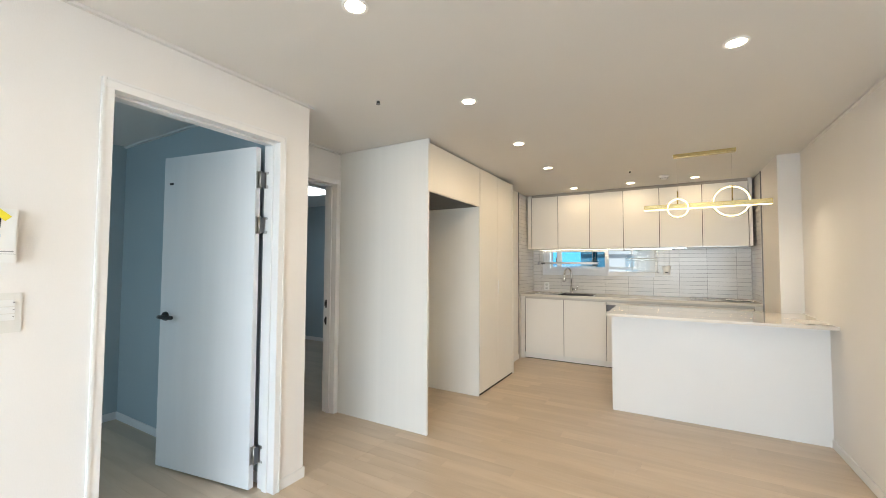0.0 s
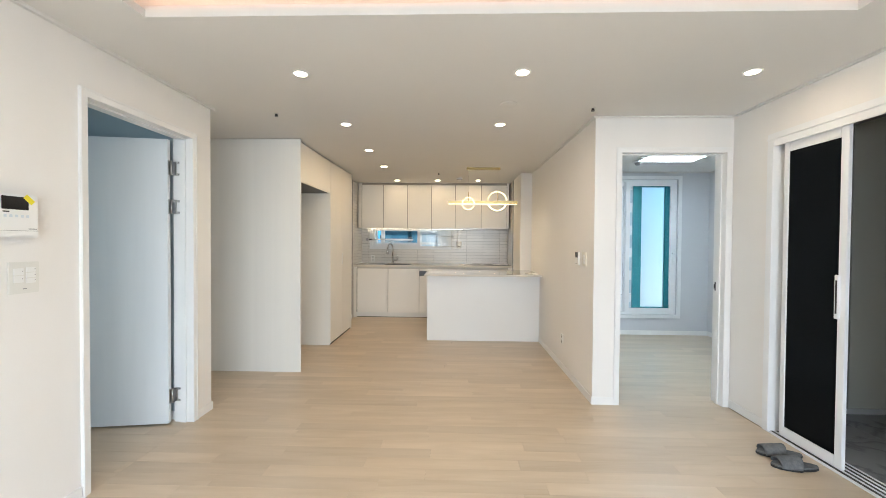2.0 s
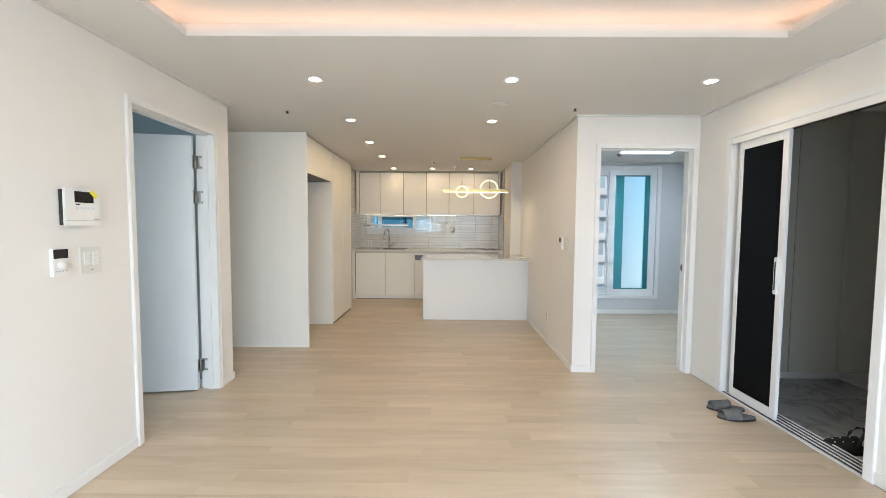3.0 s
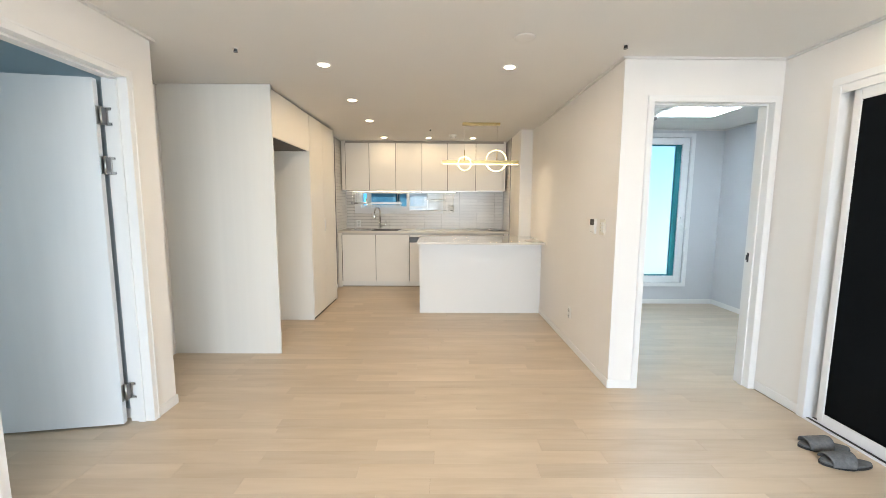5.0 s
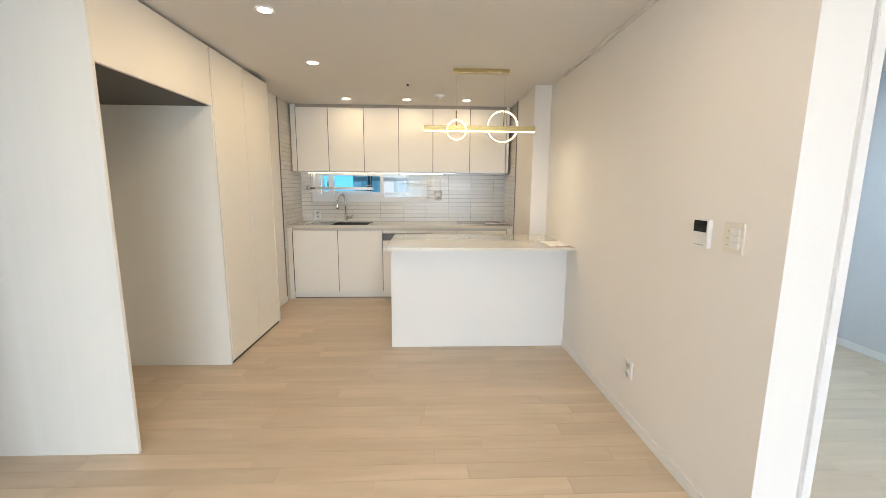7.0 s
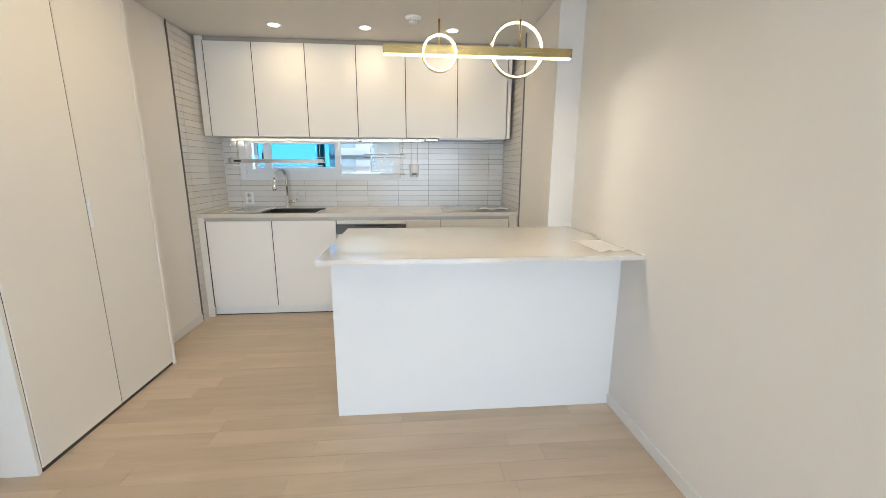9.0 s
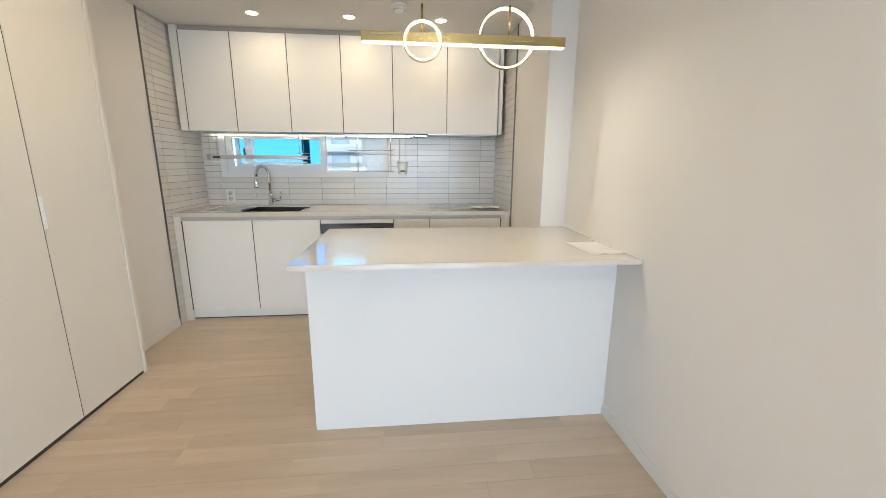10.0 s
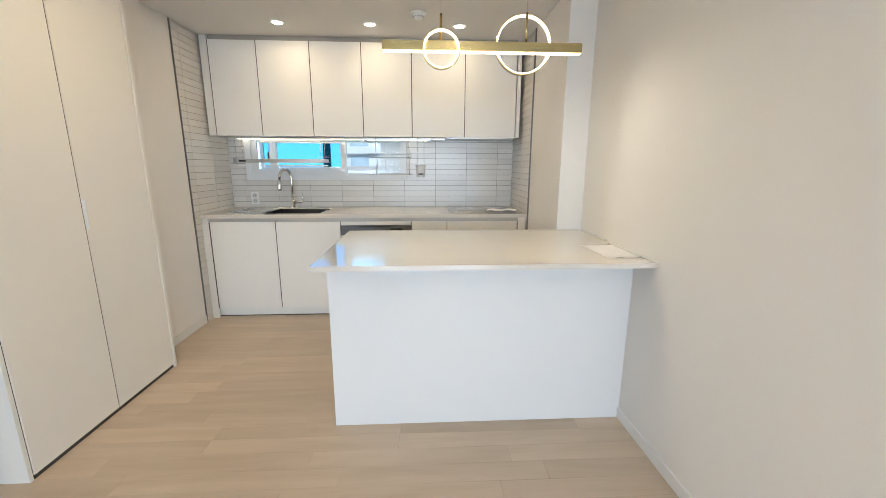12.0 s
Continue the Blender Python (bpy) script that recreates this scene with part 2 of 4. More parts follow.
def lathe(profile, seg=32, at=(0, 0, 0), axis="Z"):
    """A turned body from (radius, height) pairs."""
    bm = bmesh.new()
    rings = []
    for r, h in profile:
        if r < 1e-6:
            rings.append([bm.verts.new((0, 0, h))])
        else:
            rings.append([bm.verts.new((r * math.cos(2 * math.pi * i / seg), r * math.sin(2 * math.pi * i / seg), h)) for i in range(seg)])
    for a, b in zip(rings, rings[1:]):
        for i in range(seg):
            j = (i + 1) % seg
            quad = [a[i % len(a)], a[j % len(a)], b[j % len(b)], b[i % len(b)]]
            uniq = list(dict.fromkeys(quad))
            if len(uniq) > 2:
                bm.faces.new(uniq).smooth = True
    bmesh.ops.recalc_face_normals(bm, faces=bm.faces)
    turn = {"Z": Matrix(), "Y": Matrix.Rotation(radians(90), 4, "X"), "X": Matrix.Rotation(radians(90), 4, "Y")}[axis]
    bm.transform(Matrix.Translation(at) @ turn)
    return bm


def tube(points, r, seg=12):
    """A round tube along a line of points."""
    bm = bmesh.new()
    pts = [Vector(p) for p in points]
    rings = []
    for i, p in enumerate(pts):
        d = (pts[min(i + 1, len(pts) - 1)] - pts[max(i - 1, 0)]).normalized()
        q = d.to_track_quat("Z", "Y")
        rings.append([bm.verts.new(p + q @ Vector((r * math.cos(2 * math.pi * k / seg), r * math.sin(2 * math.pi * k / seg), 0))) for k in range(seg)])
    for a, b in zip(rings, rings[1:]):
        dirn = min(range(seg), key=lambda s: (b[s].co - a[0].co).length)
        for k in range(seg):
            bm.faces.new([a[k], a[(k + 1) % seg], b[(k + 1 + dirn) % seg], b[(k + dirn) % seg]]).smooth = True
    bm.faces.new(rings[0])
    bm.faces.new(rings[-1])
    bmesh.ops.recalc_face_normals(bm, faces=bm.faces)
    return bm


def mesh_of(name, bm, material):
    me = bpy.data.meshes.new(name)
    bm.to_mesh(me)
    bm.free()
    me.materials.append(material)
    return me


def solid(name, bm, material, label="", category="", group="", kind=""):
    """A thing or piece of the setting that is one mesh."""
    return tagged(new(name, mesh_of(name, bm, material)), label, category, group, kind)


def thing(name, at, label, category, group="", kind=""):
    """An empty at a thing's base, to parent its parts."""
    ob = new(name)
    ob.location = at
    ob.empty_display_size = 0.1
    return tagged(ob, label, category, group, kind)


def part(name, bm, material, parent, label=""):
    """One mesh, in the place's coordinates, under a thing or a part."""
    ob = new(name, mesh_of(name, bm, material))
    ob.parent = parent
    if parent.data is None:
        ob.matrix_parent_inverse = Matrix.Translation(-parent.location)
    return tagged(ob, label)


def wall(name, axis, f0, f1, a0, a1, z0, z1, openings=(), material=None):
    """A wall between f0 and f1, running along the other axis from a0 to a1, with openings (a, b, bottom, top) cut through."""
    bm = bmesh.new()

    def put(p, q, zb, zt):
        if q - p < 1e-4 or zt - zb < 1e-4:
            return
        if axis == "x":
            bx(f0, f1, p, q, zb, zt, bm=bm)
        else:
            bx(p, q, f0, f1, zb, zt, bm=bm)

    at = a0
    for p, q, zb, zt in sorted(openings):
        put(at, p, z0, z1)
        put(p, q, z0, zb)
        put(p, q, zt, z1)
        at = q
    put(at, a1, z0, z1)
    return solid(name, bm, material or WALL, kind="structure")


# ---- walls, floors, ceilings ----
H = 2.3
HK = 2.332
TOP = 2.62
wall("wall_living_west", "x", -1.956, -1.836, -3.6, 1.75, 0, TOP, [(0.72, 1.56, 0, 2.035)])
wall("wall_hall_south", "y", 1.66, 1.75, -5.6, -1.956, 0, TOP)
wall("wall_room_north", "y", 1.575, 1.66, -4.02, -1.956, 0, TOP, material=BLUEWALL)
wall("wall_hall_west", "x", -2.55, -2.43, 1.75, 4.64, 0, TOP, [(1.80, 2.59, 0, 2.035)])
wall("wall_kitchen_west", "x", -1.825, -1.708, 4.64, 6.25, 0, TOP)
wall("wall_kitchen_return", "y", 4.64, 4.76, -2.55, -1.825, 0, TOP)
wall("wall_kitchen_north", "y", 6.058, 6.25, -1.708, 1.003, 0, TOP, [(-1.53, -0.065, 1.185, 1.585)])
wall("wall_kitchen_east", "x", 1.003, 1.29, 4.69, 6.25, 0, TOP)
wall("wall_east_recess", "x", 1.168, 1.29, 4.24, 4.69, 0, TOP)
wall("wall_east", "x", 1.136, 1.29, 2.10, 4.24, 0, TOP)
wall("wall_bedroom_south", "y", 1.98, 2.10, 1.136, 3.72, 0, TOP, [(1.32, 2.18, 0, 2.04)])
wall("wall_bedroom_east", "x", 3.60, 3.72, 2.10, 4.64, 0, TOP, material=BEDWALL)
wall("wall_bedroom_north", "y", 4.44, 4.64, 1.29, 3.60, 0, TOP, [(1.82, 3.166, 0.286, 2.202)], BEDWALL)
wall("wall_foyer", "x", 2.212, 2.332, -3.6, 1.98, -0.06, TOP, [(0.47, 1.60, -0.06, 2.03)])
wall("wall_foyer_east", "x", 3.53, 3.65, -0.72, 1.98, -0.06, TOP)
wall("wall_foyer_south", "y", -0.72, -0.6, 2.332, 3.53, -0.06, TOP)
wall("wall_living_south", "y", -3.72, -3.6, -1.956, 2.332, 0, TOP, [(-1.3, 1.9, 0.12, 2.2)])
wall("wall_room_west", "x", -4.02, -3.90, -1.4, 1.575, 0, TOP, material=BLUEWALL)
wall("wall_room_south", "y", -1.4, -1.28, -3.90, -1.956, 0, TOP, [(-3.55, -2.25, 0.6, 2.0)])
wall("wall_far_room_north", "y", 4.80, 4.92, -5.6, -2.55, 0, TOP, material=BLUEWALL)
wall("wall_far_room_west", "x", -5.6, -5.48, 1.75, 4.80, 0, TOP, [(3.0, 4.2, 0.75, 2.05)])
wall("wall_far_room_east", "x", -2.55, -2.43, 4.76, 4.92, 0, TOP)

# the ceiling of the living room has a raised tray with a lit cove
TX0, TX1, TY0, TY1 = -1.382, 1.738, -3.05, 0.565
LIP = 0.035
C = 0.13
bm = bmesh.new()
for q in ((-1.836, 2.212, TY1 + C, 4.24), (-1.836, 2.212, -3.6, TY0 - C), (-1.836, TX0 - C, TY0 - C, TY1 + C), (TX1 + C, 2.212, TY0 - C, TY1 + C)):
    if q[3] > 4:
        bx(-1.836, 2.212, q[2], 1.98, H, TOP, bm=bm)
        bx(-1.836, 1.136, 1.98, 4.24, H, TOP, bm=bm)
        bx(-2.43, -1.836, 1.75, 4.64, H, TOP, bm=bm)
    else:
        bx(*q, H, TOP, bm=bm)
for q in ((TX0 - C, TX1 + C, TY1, TY1 + C), (TX0 - C, TX1 + C, TY0 - C, TY0), (TX0 - C, TX0, TY0, TY1), (TX1, TX1 + C, TY0, TY1)):
    bx(*q, H, H + LIP, bm=bm)
solid("ceiling_living", bm, CEIL, kind="structure")
solid("ceiling_tray", bx(TX0 - C, TX1 + C, TY0 - C, TY1 + C, H + 0.13, TOP), CEIL, kind="structure")
solid("ceiling_kitchen", bx(-1.708, 1.168, 4.24, 6.058, HK, TOP), CEIL, kind="structure")
solid("ceiling_bedroom", bx(1.29, 3.60, 2.10, 4.44, H, TOP), CEIL, kind="structure")
solid("ceiling_foyer", bx(2.332, 3.53, -0.6, 1.98, 2.24, TOP), CEIL, kind="structure")
solid("ceiling_room_west", bx(-3.90, -1.956, -1.28, 1.575, H, TOP), CEIL, kind="structure")
solid("ceiling_far_room", bx(-5.48, -2.55, 1.75, 4.80, H, TOP), CEIL, kind="structure")

cove = thing("cove_light", (0.2, TY1, H + LIP), "warm linear light strip hidden in the raised ceiling cove", "cove light")
zc = H + LIP + 0.003
for q in ((TX0 - 0.06, TX1 + 0.06, TY1 + 0.085, TY1 + 0.1), (TX0 - 0.06, TX1 + 0.06, TY0 - 0.1, TY0 - 0.085), (TX0 - 0.1, TX0 - 0.085, TY0, TY1 + 0.06), (TX1 + 0.085, TX1 + 0.1, TY0, TY1 + 0.06)):
    part("light_strip", bx(*q, zc, zc + 0.012), COVE_G, cove)

# floors: one base, planks laid on it further down
solid("floor", bx(-1.956, 2.212, -3.72, 6.25, -0.20, -0.004), SEAM, kind="structure")
solid("floor_west_base", bx(-4.02, -1.956, -1.4, 1.70, -0.20, -0.004), SEAM, kind="structure")
solid("floor_far_base", bx(-5.6, -1.956, 1.70, 4.92, -0.20, -0.004), SEAM, kind="structure")
solid("floor_bedroom_base", bx(2.212, 3.72, 1.99, 4.64, -0.20, -0.004), SEAM, kind="structure")
solid("floor_foyer", bx(2.212, 3.65, -0.72, 1.99, -0.2, -0.04), GROUT, kind="structure")
ground = solid("ground", bx(-600, 600, -600, 600, -24.2, -24), mat("ground_asphalt", (0.09, 0.09, 0.085), 0.9, var=0.3, scale=0.05), kind="structure")


def skirting(x0, y0, x1, y1, side, h=0.062, t=0.009):
    """A baseboard along a wall's foot; side is the way that it faces."""
    sx, sy = side
    if x0 == x1:
        b = bx(min(x0, x0 + sx * t), max(x0, x0 + sx * t), min(y0, y1), max(y0, y1), 0, h, 0.002)
    else:
        b = bx(min(x0, x1), max(x0, x1), min(y0, y0 + sy * t), max(y0, y0 + sy * t), 0, h, 0.002)
    return solid("baseboard", b, TRIM, kind="structure")


skirting(-1.836, -3.6, -1.836, 0.703, (1, 0))
skirting(-1.836, 1.579, -1.836, 1.759, (1, 0))
skirting(-2.41, 1.75, -1.836, 1.75, (0, 1))
skirting(1.136, 1.98, 1.136, 3.948, (-1, 0))
skirting(1.127, 1.98, 1.306, 1.98, (0, -1))
skirting(2.212, 1.625, 2.212, 1.971, (-1, 0))
skirting(2.212, -3.6, 2.212, 0.445, (-1, 0))
skirting(-1.708, 4.63, -1.708, 5.352, (1, 0))
skirting(1.29, 4.44, 3.60, 4.44, (0, -1))
skirting(3.60, 2.11, 3.60, 4.431, (-1, 0))
skirting(-3.90, 1.575, -1.97, 1.575, (0, -1))
skirting(-3.90, -1.27, -3.90, 1.566, (1, 0))
skirting(-5.48, 4.80, -2.55, 4.80, (0, -1))


def crown(x0, x1, y0, y1, z=H):
    return solid("trim", bx(x0 - 0.003, x1 + 0.003, y0 - 0.003, y1 + 0.003, z - 0.014, z + 0.01), CEIL, kind="structure")


crown(-1.836, -1.818, -3.6, 1.75)
crown(-1.836, -1.818, 1.75, 1.768)
crown(-2.43, -1.836, 1.75, 1.768)
crown(-2.43, -2.412, 1.768, 2.62)
crown(1.118, 1.136, 1.962, 4.24)
crown(1.136, 2.194, 1.962, 1.98)
crown(2.194, 2.212, -3.6, 1.98)
crown(-3.90, -1.956, 1.557, 1.575)
crown(3.582, 3.60, 2.10, 4.44)
crown(1.29, 3.582, 4.422, 4.44)


def casing(name, axis, wall_faces, a0, a1, top, w=0.042, proud=0.012):
    """A door's lining and architrave round an opening in a wall; wall_faces are the wall's two planes."""
    f0, f1 = wall_faces
    root = thing(name, (f0, a0, 0) if axis == "x" else (a0, f0, 0), "white moulded door frame set in the wall", "door frame", kind="structure")

    def b(p, q, n0, n1, z0, z1, bev=0.002):
        return bx(n0, n1, p, q, z0, z1, bev) if axis == "x" else bx(p, q, n0, n1, z0, z1, bev)

    lo, hi = f0 - proud, f1 + proud
    part("jamb", b(a0 - w, a0, lo, hi, 0, top), TRIM, root)
    part("jamb", b(a1, a1 + w, lo, hi, 0, top), TRIM, root)
    part("head", b(a0 - w, a1 + w, lo, hi, top, top + w), TRIM, root)
    mid = (f0 + f1) / 2
    part("door_stop", b(a0, a0 + 0.011, mid - 0.02, mid + 0.02, 0, top - 0.011), TRIM, root)
    part("door_stop", b(a1 - 0.011, a1, mid - 0.02, mid + 0.02, 0, top - 0.011), TRIM, root)
    part("door_stop", b(a0, a1, mid - 0.02, mid + 0.02, top - 0.011, top), TRIM, root)
    # raised outer bead of the architrave
    for face, s in ((lo, -1), (hi, 1)):
        n0, n1 = sorted((face, face + s * 0.005))
        part("bead", b(a0 - w, a0 - w + 0.012, n0, n1, 0, top + w), TRIM, root)
        part("bead", b(a1 + w - 0.012, a1 + w, n0, n1, 0, top + w), TRIM, root)
        part("bead", b(a0 - w + 0.012, a1 + w - 0.012, n0, n1, top + w - 0.012, top + w), TRIM, root)
    return root


casing("door_1", "x", (-1.956, -1.836), 0.747, 1.535, 2.012)
casing("door_2", "x", (-2.55, -2.43), 1.825, 2.572, 2.012)
casing("door_3", "y", (1.98, 2.10), 1.345, 2.157, 2.015)


def lever(root, at, along, out, material):
    """A lever handle: rose, neck and grip. along and out are unit directions."""
    at, along, out = Vector(at), Vector(along), Vector(out)
    h = part("handle", cyl(at, at + out * 0.012, 0.030, 0.027), material, root, "dark metal lever handle")
    part("neck", cyl(at + out * 0.012, at + out * 0.05, 0.010), material, h)
    part("grip", tube([at + out * 0.045, at + out * 0.052 + along * 0.03, at + out * 0.05 + along * 0.075, at + out * 0.045 + along * 0.115], 0.0125), material, h)


# the west room's door, swung wide into the room
HX, HY = -1.968, 1.499
leaf_turn = Matrix.Translation((HX, HY, 0)) @ Matrix.Rotation(math.atan2(-0.131, -0.797), 4, "Z")
door = thing("interior_door", (HX, HY, 0), "pale blue-white flush door standing wide open on dark hinges", "door")
b = bx(0.004, 0.79, -0.018, 0.018, 0.012, 1.995, 0.002)
b.transform(leaf_turn)
leaf = part("leaf", b, DOORW, door)
along = leaf_turn.to_3x3() @ Vector((1, 0, 0))
outw = leaf_turn.to_3x3() @ Vector((0, 1, 0))
lp = leaf_turn @ Vector((0.735, 0.018, 0.962))
lever(door, lp, -along, outw, BLACK)
lp = leaf_turn @ Vector((0.735, -0.018, 0.962))
lever(door, lp, -along, -outw, BLACK)
b = bx(0.70, 0.735, 0.018, 0.021, 1.812, 1.826)
b.transform(leaf_turn)
part("name_tab", b, BLACK, door, "small black tab")
for z in (0.20, 1.53, 1.80):
    hg = part("hinge", cyl((HX + 0.012, HY + 0.004, z - 0.05), (HX + 0.012, HY + 0.004, z + 0.05), 0.0075, seg=12), STEEL, door, "brushed metal butt hinge")
    part("hinge_plate", bx(HX + 0.012, HX + 0.070, 1.5315, 1.5345, z - 0.05, z + 0.05), STEEL, hg)
    part("link", bx(HX + 0.006, HX + 0.020, HY, 1.5340, z - 0.045, z + 0.045), DSTEEL, hg)
    b = bx(-0.001, 0.003, -0.016, 0.016, z - 0.05, z + 0.05)
    b.transform(leaf_turn)
    part("hinge_plate", b, STEEL, hg)
    part("inset", bx(HX + 0.030, HX + 0.058, 1.5295, 1.5315, z - 0.032, z + 0.032), TRIM, hg, "white inset of the hinge")
    for dz in (-0.041, 0.041):
        part("screw", cyl((HX + 0.045, 1.5315, z + dz), (HX + 0.045, 1.5300, z + dz), 0.0045, seg=10), DSTEEL, hg)

def strike(x, y, z, axis, s):
    """A dark strike plate let into a jamb."""
    r = thing("strike_plate", (x, y, z), "small black metal strike plate on the door jamb", "strike plate")
    if axis == "y":
        part("plate", bx(x - 0.014, x + 0.014, y, y + s * 0.004, z - 0.035, z + 0.035) if s > 0 else bx(x - 0.014, x + 0.014, y - 0.004, y, z - 0.035, z + 0.035), BLACK, r)
        part("lip", bx(x - 0.022, x - 0.014, y - 0.006, y + 0.001, z - 0.018, z + 0.018), BLACK, r)
    else:
        part("plate", bx(x - 0.004, x, y - 0.014, y + 0.014, z - 0.035, z + 0.035), BLACK, r)
        part("lip", bx(x - 0.006, x + 0.001, y + 0.014, y + 0.022, z - 0.018, z + 0.018), BLACK, r)


strike(-2.52, 2.572, 0.95, "y", -1)
strike(2.157, 2.07, 0.95, "x", -1)
strike(-2.52, 2.572, 0.80, "y", -1)

# ---- sliding entrance screen of the foyer ----
FX0, FX1 = 2.196, 2.352
slide = thing("sliding_frame", (2.212, 1.0, 0), "white sliding door frame with dark track grooves at the foyer", "door frame", kind="structure")
part("jamb", bx(FX0, FX1, 1.575, 1.625, -0.04, 2.01, 0.002), PVC, slide)
part("jamb", bx(FX0, FX1, 0.445, 0.495, -0.04, 2.01, 0.002), PVC, slide)
part("head", bx(FX0, FX1, 0.445, 1.625, 2.01, 2.055, 0.002), PVC, slide)
part("head_bead", bx(FX0 - 0.006, FX0, 0.445, 1.625, 2.012, 2.022, 0.001), PVC, slide)
part("head_cover", bx(FX0 + 0.004, FX0 + 0.016, 0.495, 1.575, 1.965, 2.01, 0.001), PVC, slide)
part("head_track", bx(FX0 + 0.016, FX1 - 0.004, 0.495, 1.575, 1.992, 2.01), DARKGAP, slide)
part("sill", bx(FX0, FX1, 0.495, 1.575, -0.04, 0.004), PVC, slide)
for i in range(4):
    x = FX0 + 0.022 + i * 0.034
    part("track_groove", bx(x, x + 0.016, 0.495, 1.575, 0.0045, 0.0065), DARKGAP, slide)
    part("track_rail", bx(x + 0.020, x + 0.026, 0.495, 1.575, 0.004, 0.011, 0.001), PVC, slide)


def sliding_leaf(x, y0, y1, handle):
    root = thing("sliding_door", (x, y0, 0.012), "narrow white-framed sliding door with black glass", "door", "foyer sliding doors")
    t = 0.011
    z0, z1 = 0.014, 1.985
    part("stile", bx(x - t, x + t, y0, y0 + 0.045, z0, z1, 0.002), PVC, root)
    part("stile", bx(x - t, x + t, y1 - 0.035, y1, z0, z1, 0.002), PVC, root)
    part("rail", bx(x - t, x + t, y0 + 0.045, y1 - 0.035, z0, z0 + 0.065, 0.002), PVC, root)
    part("rail", bx(x - t, x + t, y0 + 0.045, y1 - 0.035, z1 - 0.075, z1, 0.002), PVC, root)
    part("pane", bx(x - 0.004, x + 0.004, y0 + 0.045, y1 - 0.035, z0 + 0.065, z1 - 0.075), BLACKGLASS, root, "black glass pane")
    if handle:
        hd = part("handle", bx(x - t - 0.012, x - 0.0045, y0 + 0.028, y0 + 0.056, 0.870, 1.122, 0.003), PVC, root, "white slotted pull")
        part("recess", bx(x - t - 0.0135, x - t - 0.012, y0 + 0.037, y0 + 0.047, 0.90, 1.092), BLACK, hd)
    return root


sliding_leaf(2.235, 1.086, 1.515, True)
sliding_leaf(2.269, 1.15, 1.555, False)
sliding_leaf(2.303, 1.16, 1.57, False)

# foyer: hung shoe cabinet over a low plinth of light
SY = 1.60
# The cabinet's faces carry the unlit foyer's shade in their colour.
shoe = thing("shoe_cabinet", (2.95, 1.79, 0.155), "tall wall-hung shoe cabinet, its greyish white darkened for the unlit foyer", "cabinet")
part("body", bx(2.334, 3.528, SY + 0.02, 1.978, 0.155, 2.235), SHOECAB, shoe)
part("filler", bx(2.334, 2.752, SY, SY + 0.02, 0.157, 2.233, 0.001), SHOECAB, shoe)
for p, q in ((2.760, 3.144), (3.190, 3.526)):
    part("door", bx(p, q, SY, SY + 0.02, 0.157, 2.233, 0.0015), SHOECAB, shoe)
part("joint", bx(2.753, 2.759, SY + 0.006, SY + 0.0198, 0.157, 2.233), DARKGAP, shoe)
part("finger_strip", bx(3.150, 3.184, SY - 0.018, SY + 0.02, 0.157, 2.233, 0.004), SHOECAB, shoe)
solid("skirting_foyer", bx(2.334, 3.53, 1.965, 1.98, -0.04, 0.06, 0.002), TRIM, kind="structure")

# ---- tall cabinets with the fridge recess ----
fridge = thing("fridge_surround", (-1.96, 3.14, 0), "full-height white cabinet surround with an empty fridge recess", "cabinet")
part("side_panel", bx(-2.428, -1.492, 2.622, 2.642, 0, 2.296, 0.001), PANELW, fridge, "white end panel with faint vertical grain")
# Box coloured near black so that its underside carries the recess's shade.
part("bridge_box", bx(-2.40, -1.545, 2.644, 3.634, 1.889, 2.28), mat("darkened_underside", (0.10, 0.097, 0.095), 0.6, var=0.04), fridge, "underside over the recess, coloured dark for its shade")
part("bridge_door", bx(-1.543, -1.522, 2.646, 3.646, 1.892, 2.283, 0.0012), CABW, fridge)
part("back_panel", bx(-2.428, -2.412, 2.644, 3.634, 0, 1.887), PANELW, fridge)
part("top_gap", bx(-2.40, -1.56, 2.644, 4.60, 2.284, 2.299), DARKGAP, fridge)

larder = thing("tall_cabinet", (-1.96, 4.13, 0), "tall cream two-door cupboard with small white pulls", "cabinet")
part("side_panel", bx(-2.428, -1.524, 3.636, 3.654, 0, 2.283, 0.001), PANELW, larder)
part("side_panel", bx(-2.428, -1.515, 4.602, 4.622, 0, 2.296, 0.001), CABW, larder)
part("carcass", bx(-2.42, -1.548, 3.656, 4.600, 0.03, 2.28), DARKGAP, larder)
part("door", bx(-1.543, -1.520, 3.658, 4.126, 0.022, 2.283, 0.0012), CABW, larder)
d2 = part("door", bx(-1.543, -1.520, 4.133, 4.598, 0.022, 2.283, 0.0012), CABW, larder)
part("seam", bx(-1.5475, -1.5235, 4.1265, 4.1325, 0.03, 2.28), DARKGAP, larder)
part("seam", bx(-1.5475, -1.5235, 4.5985, 4.6015, 0.03, 2.28), DARKGAP, larder)
part("seam", bx(-1.5475, -1.5255, 3.6465, 3.6575, 0.03, 2.28), DARKGAP, larder)
part("foot_gap", bx(-1.5475, -1.527, 3.66, 4.60, 0.0, 0.0215), DARKGAP, larder)
part("pull", bx(-1.530, -1.509, 4.1335, 4.150, 0.985, 1.135, 0.003), WPLAST, d2, "white edge pull")

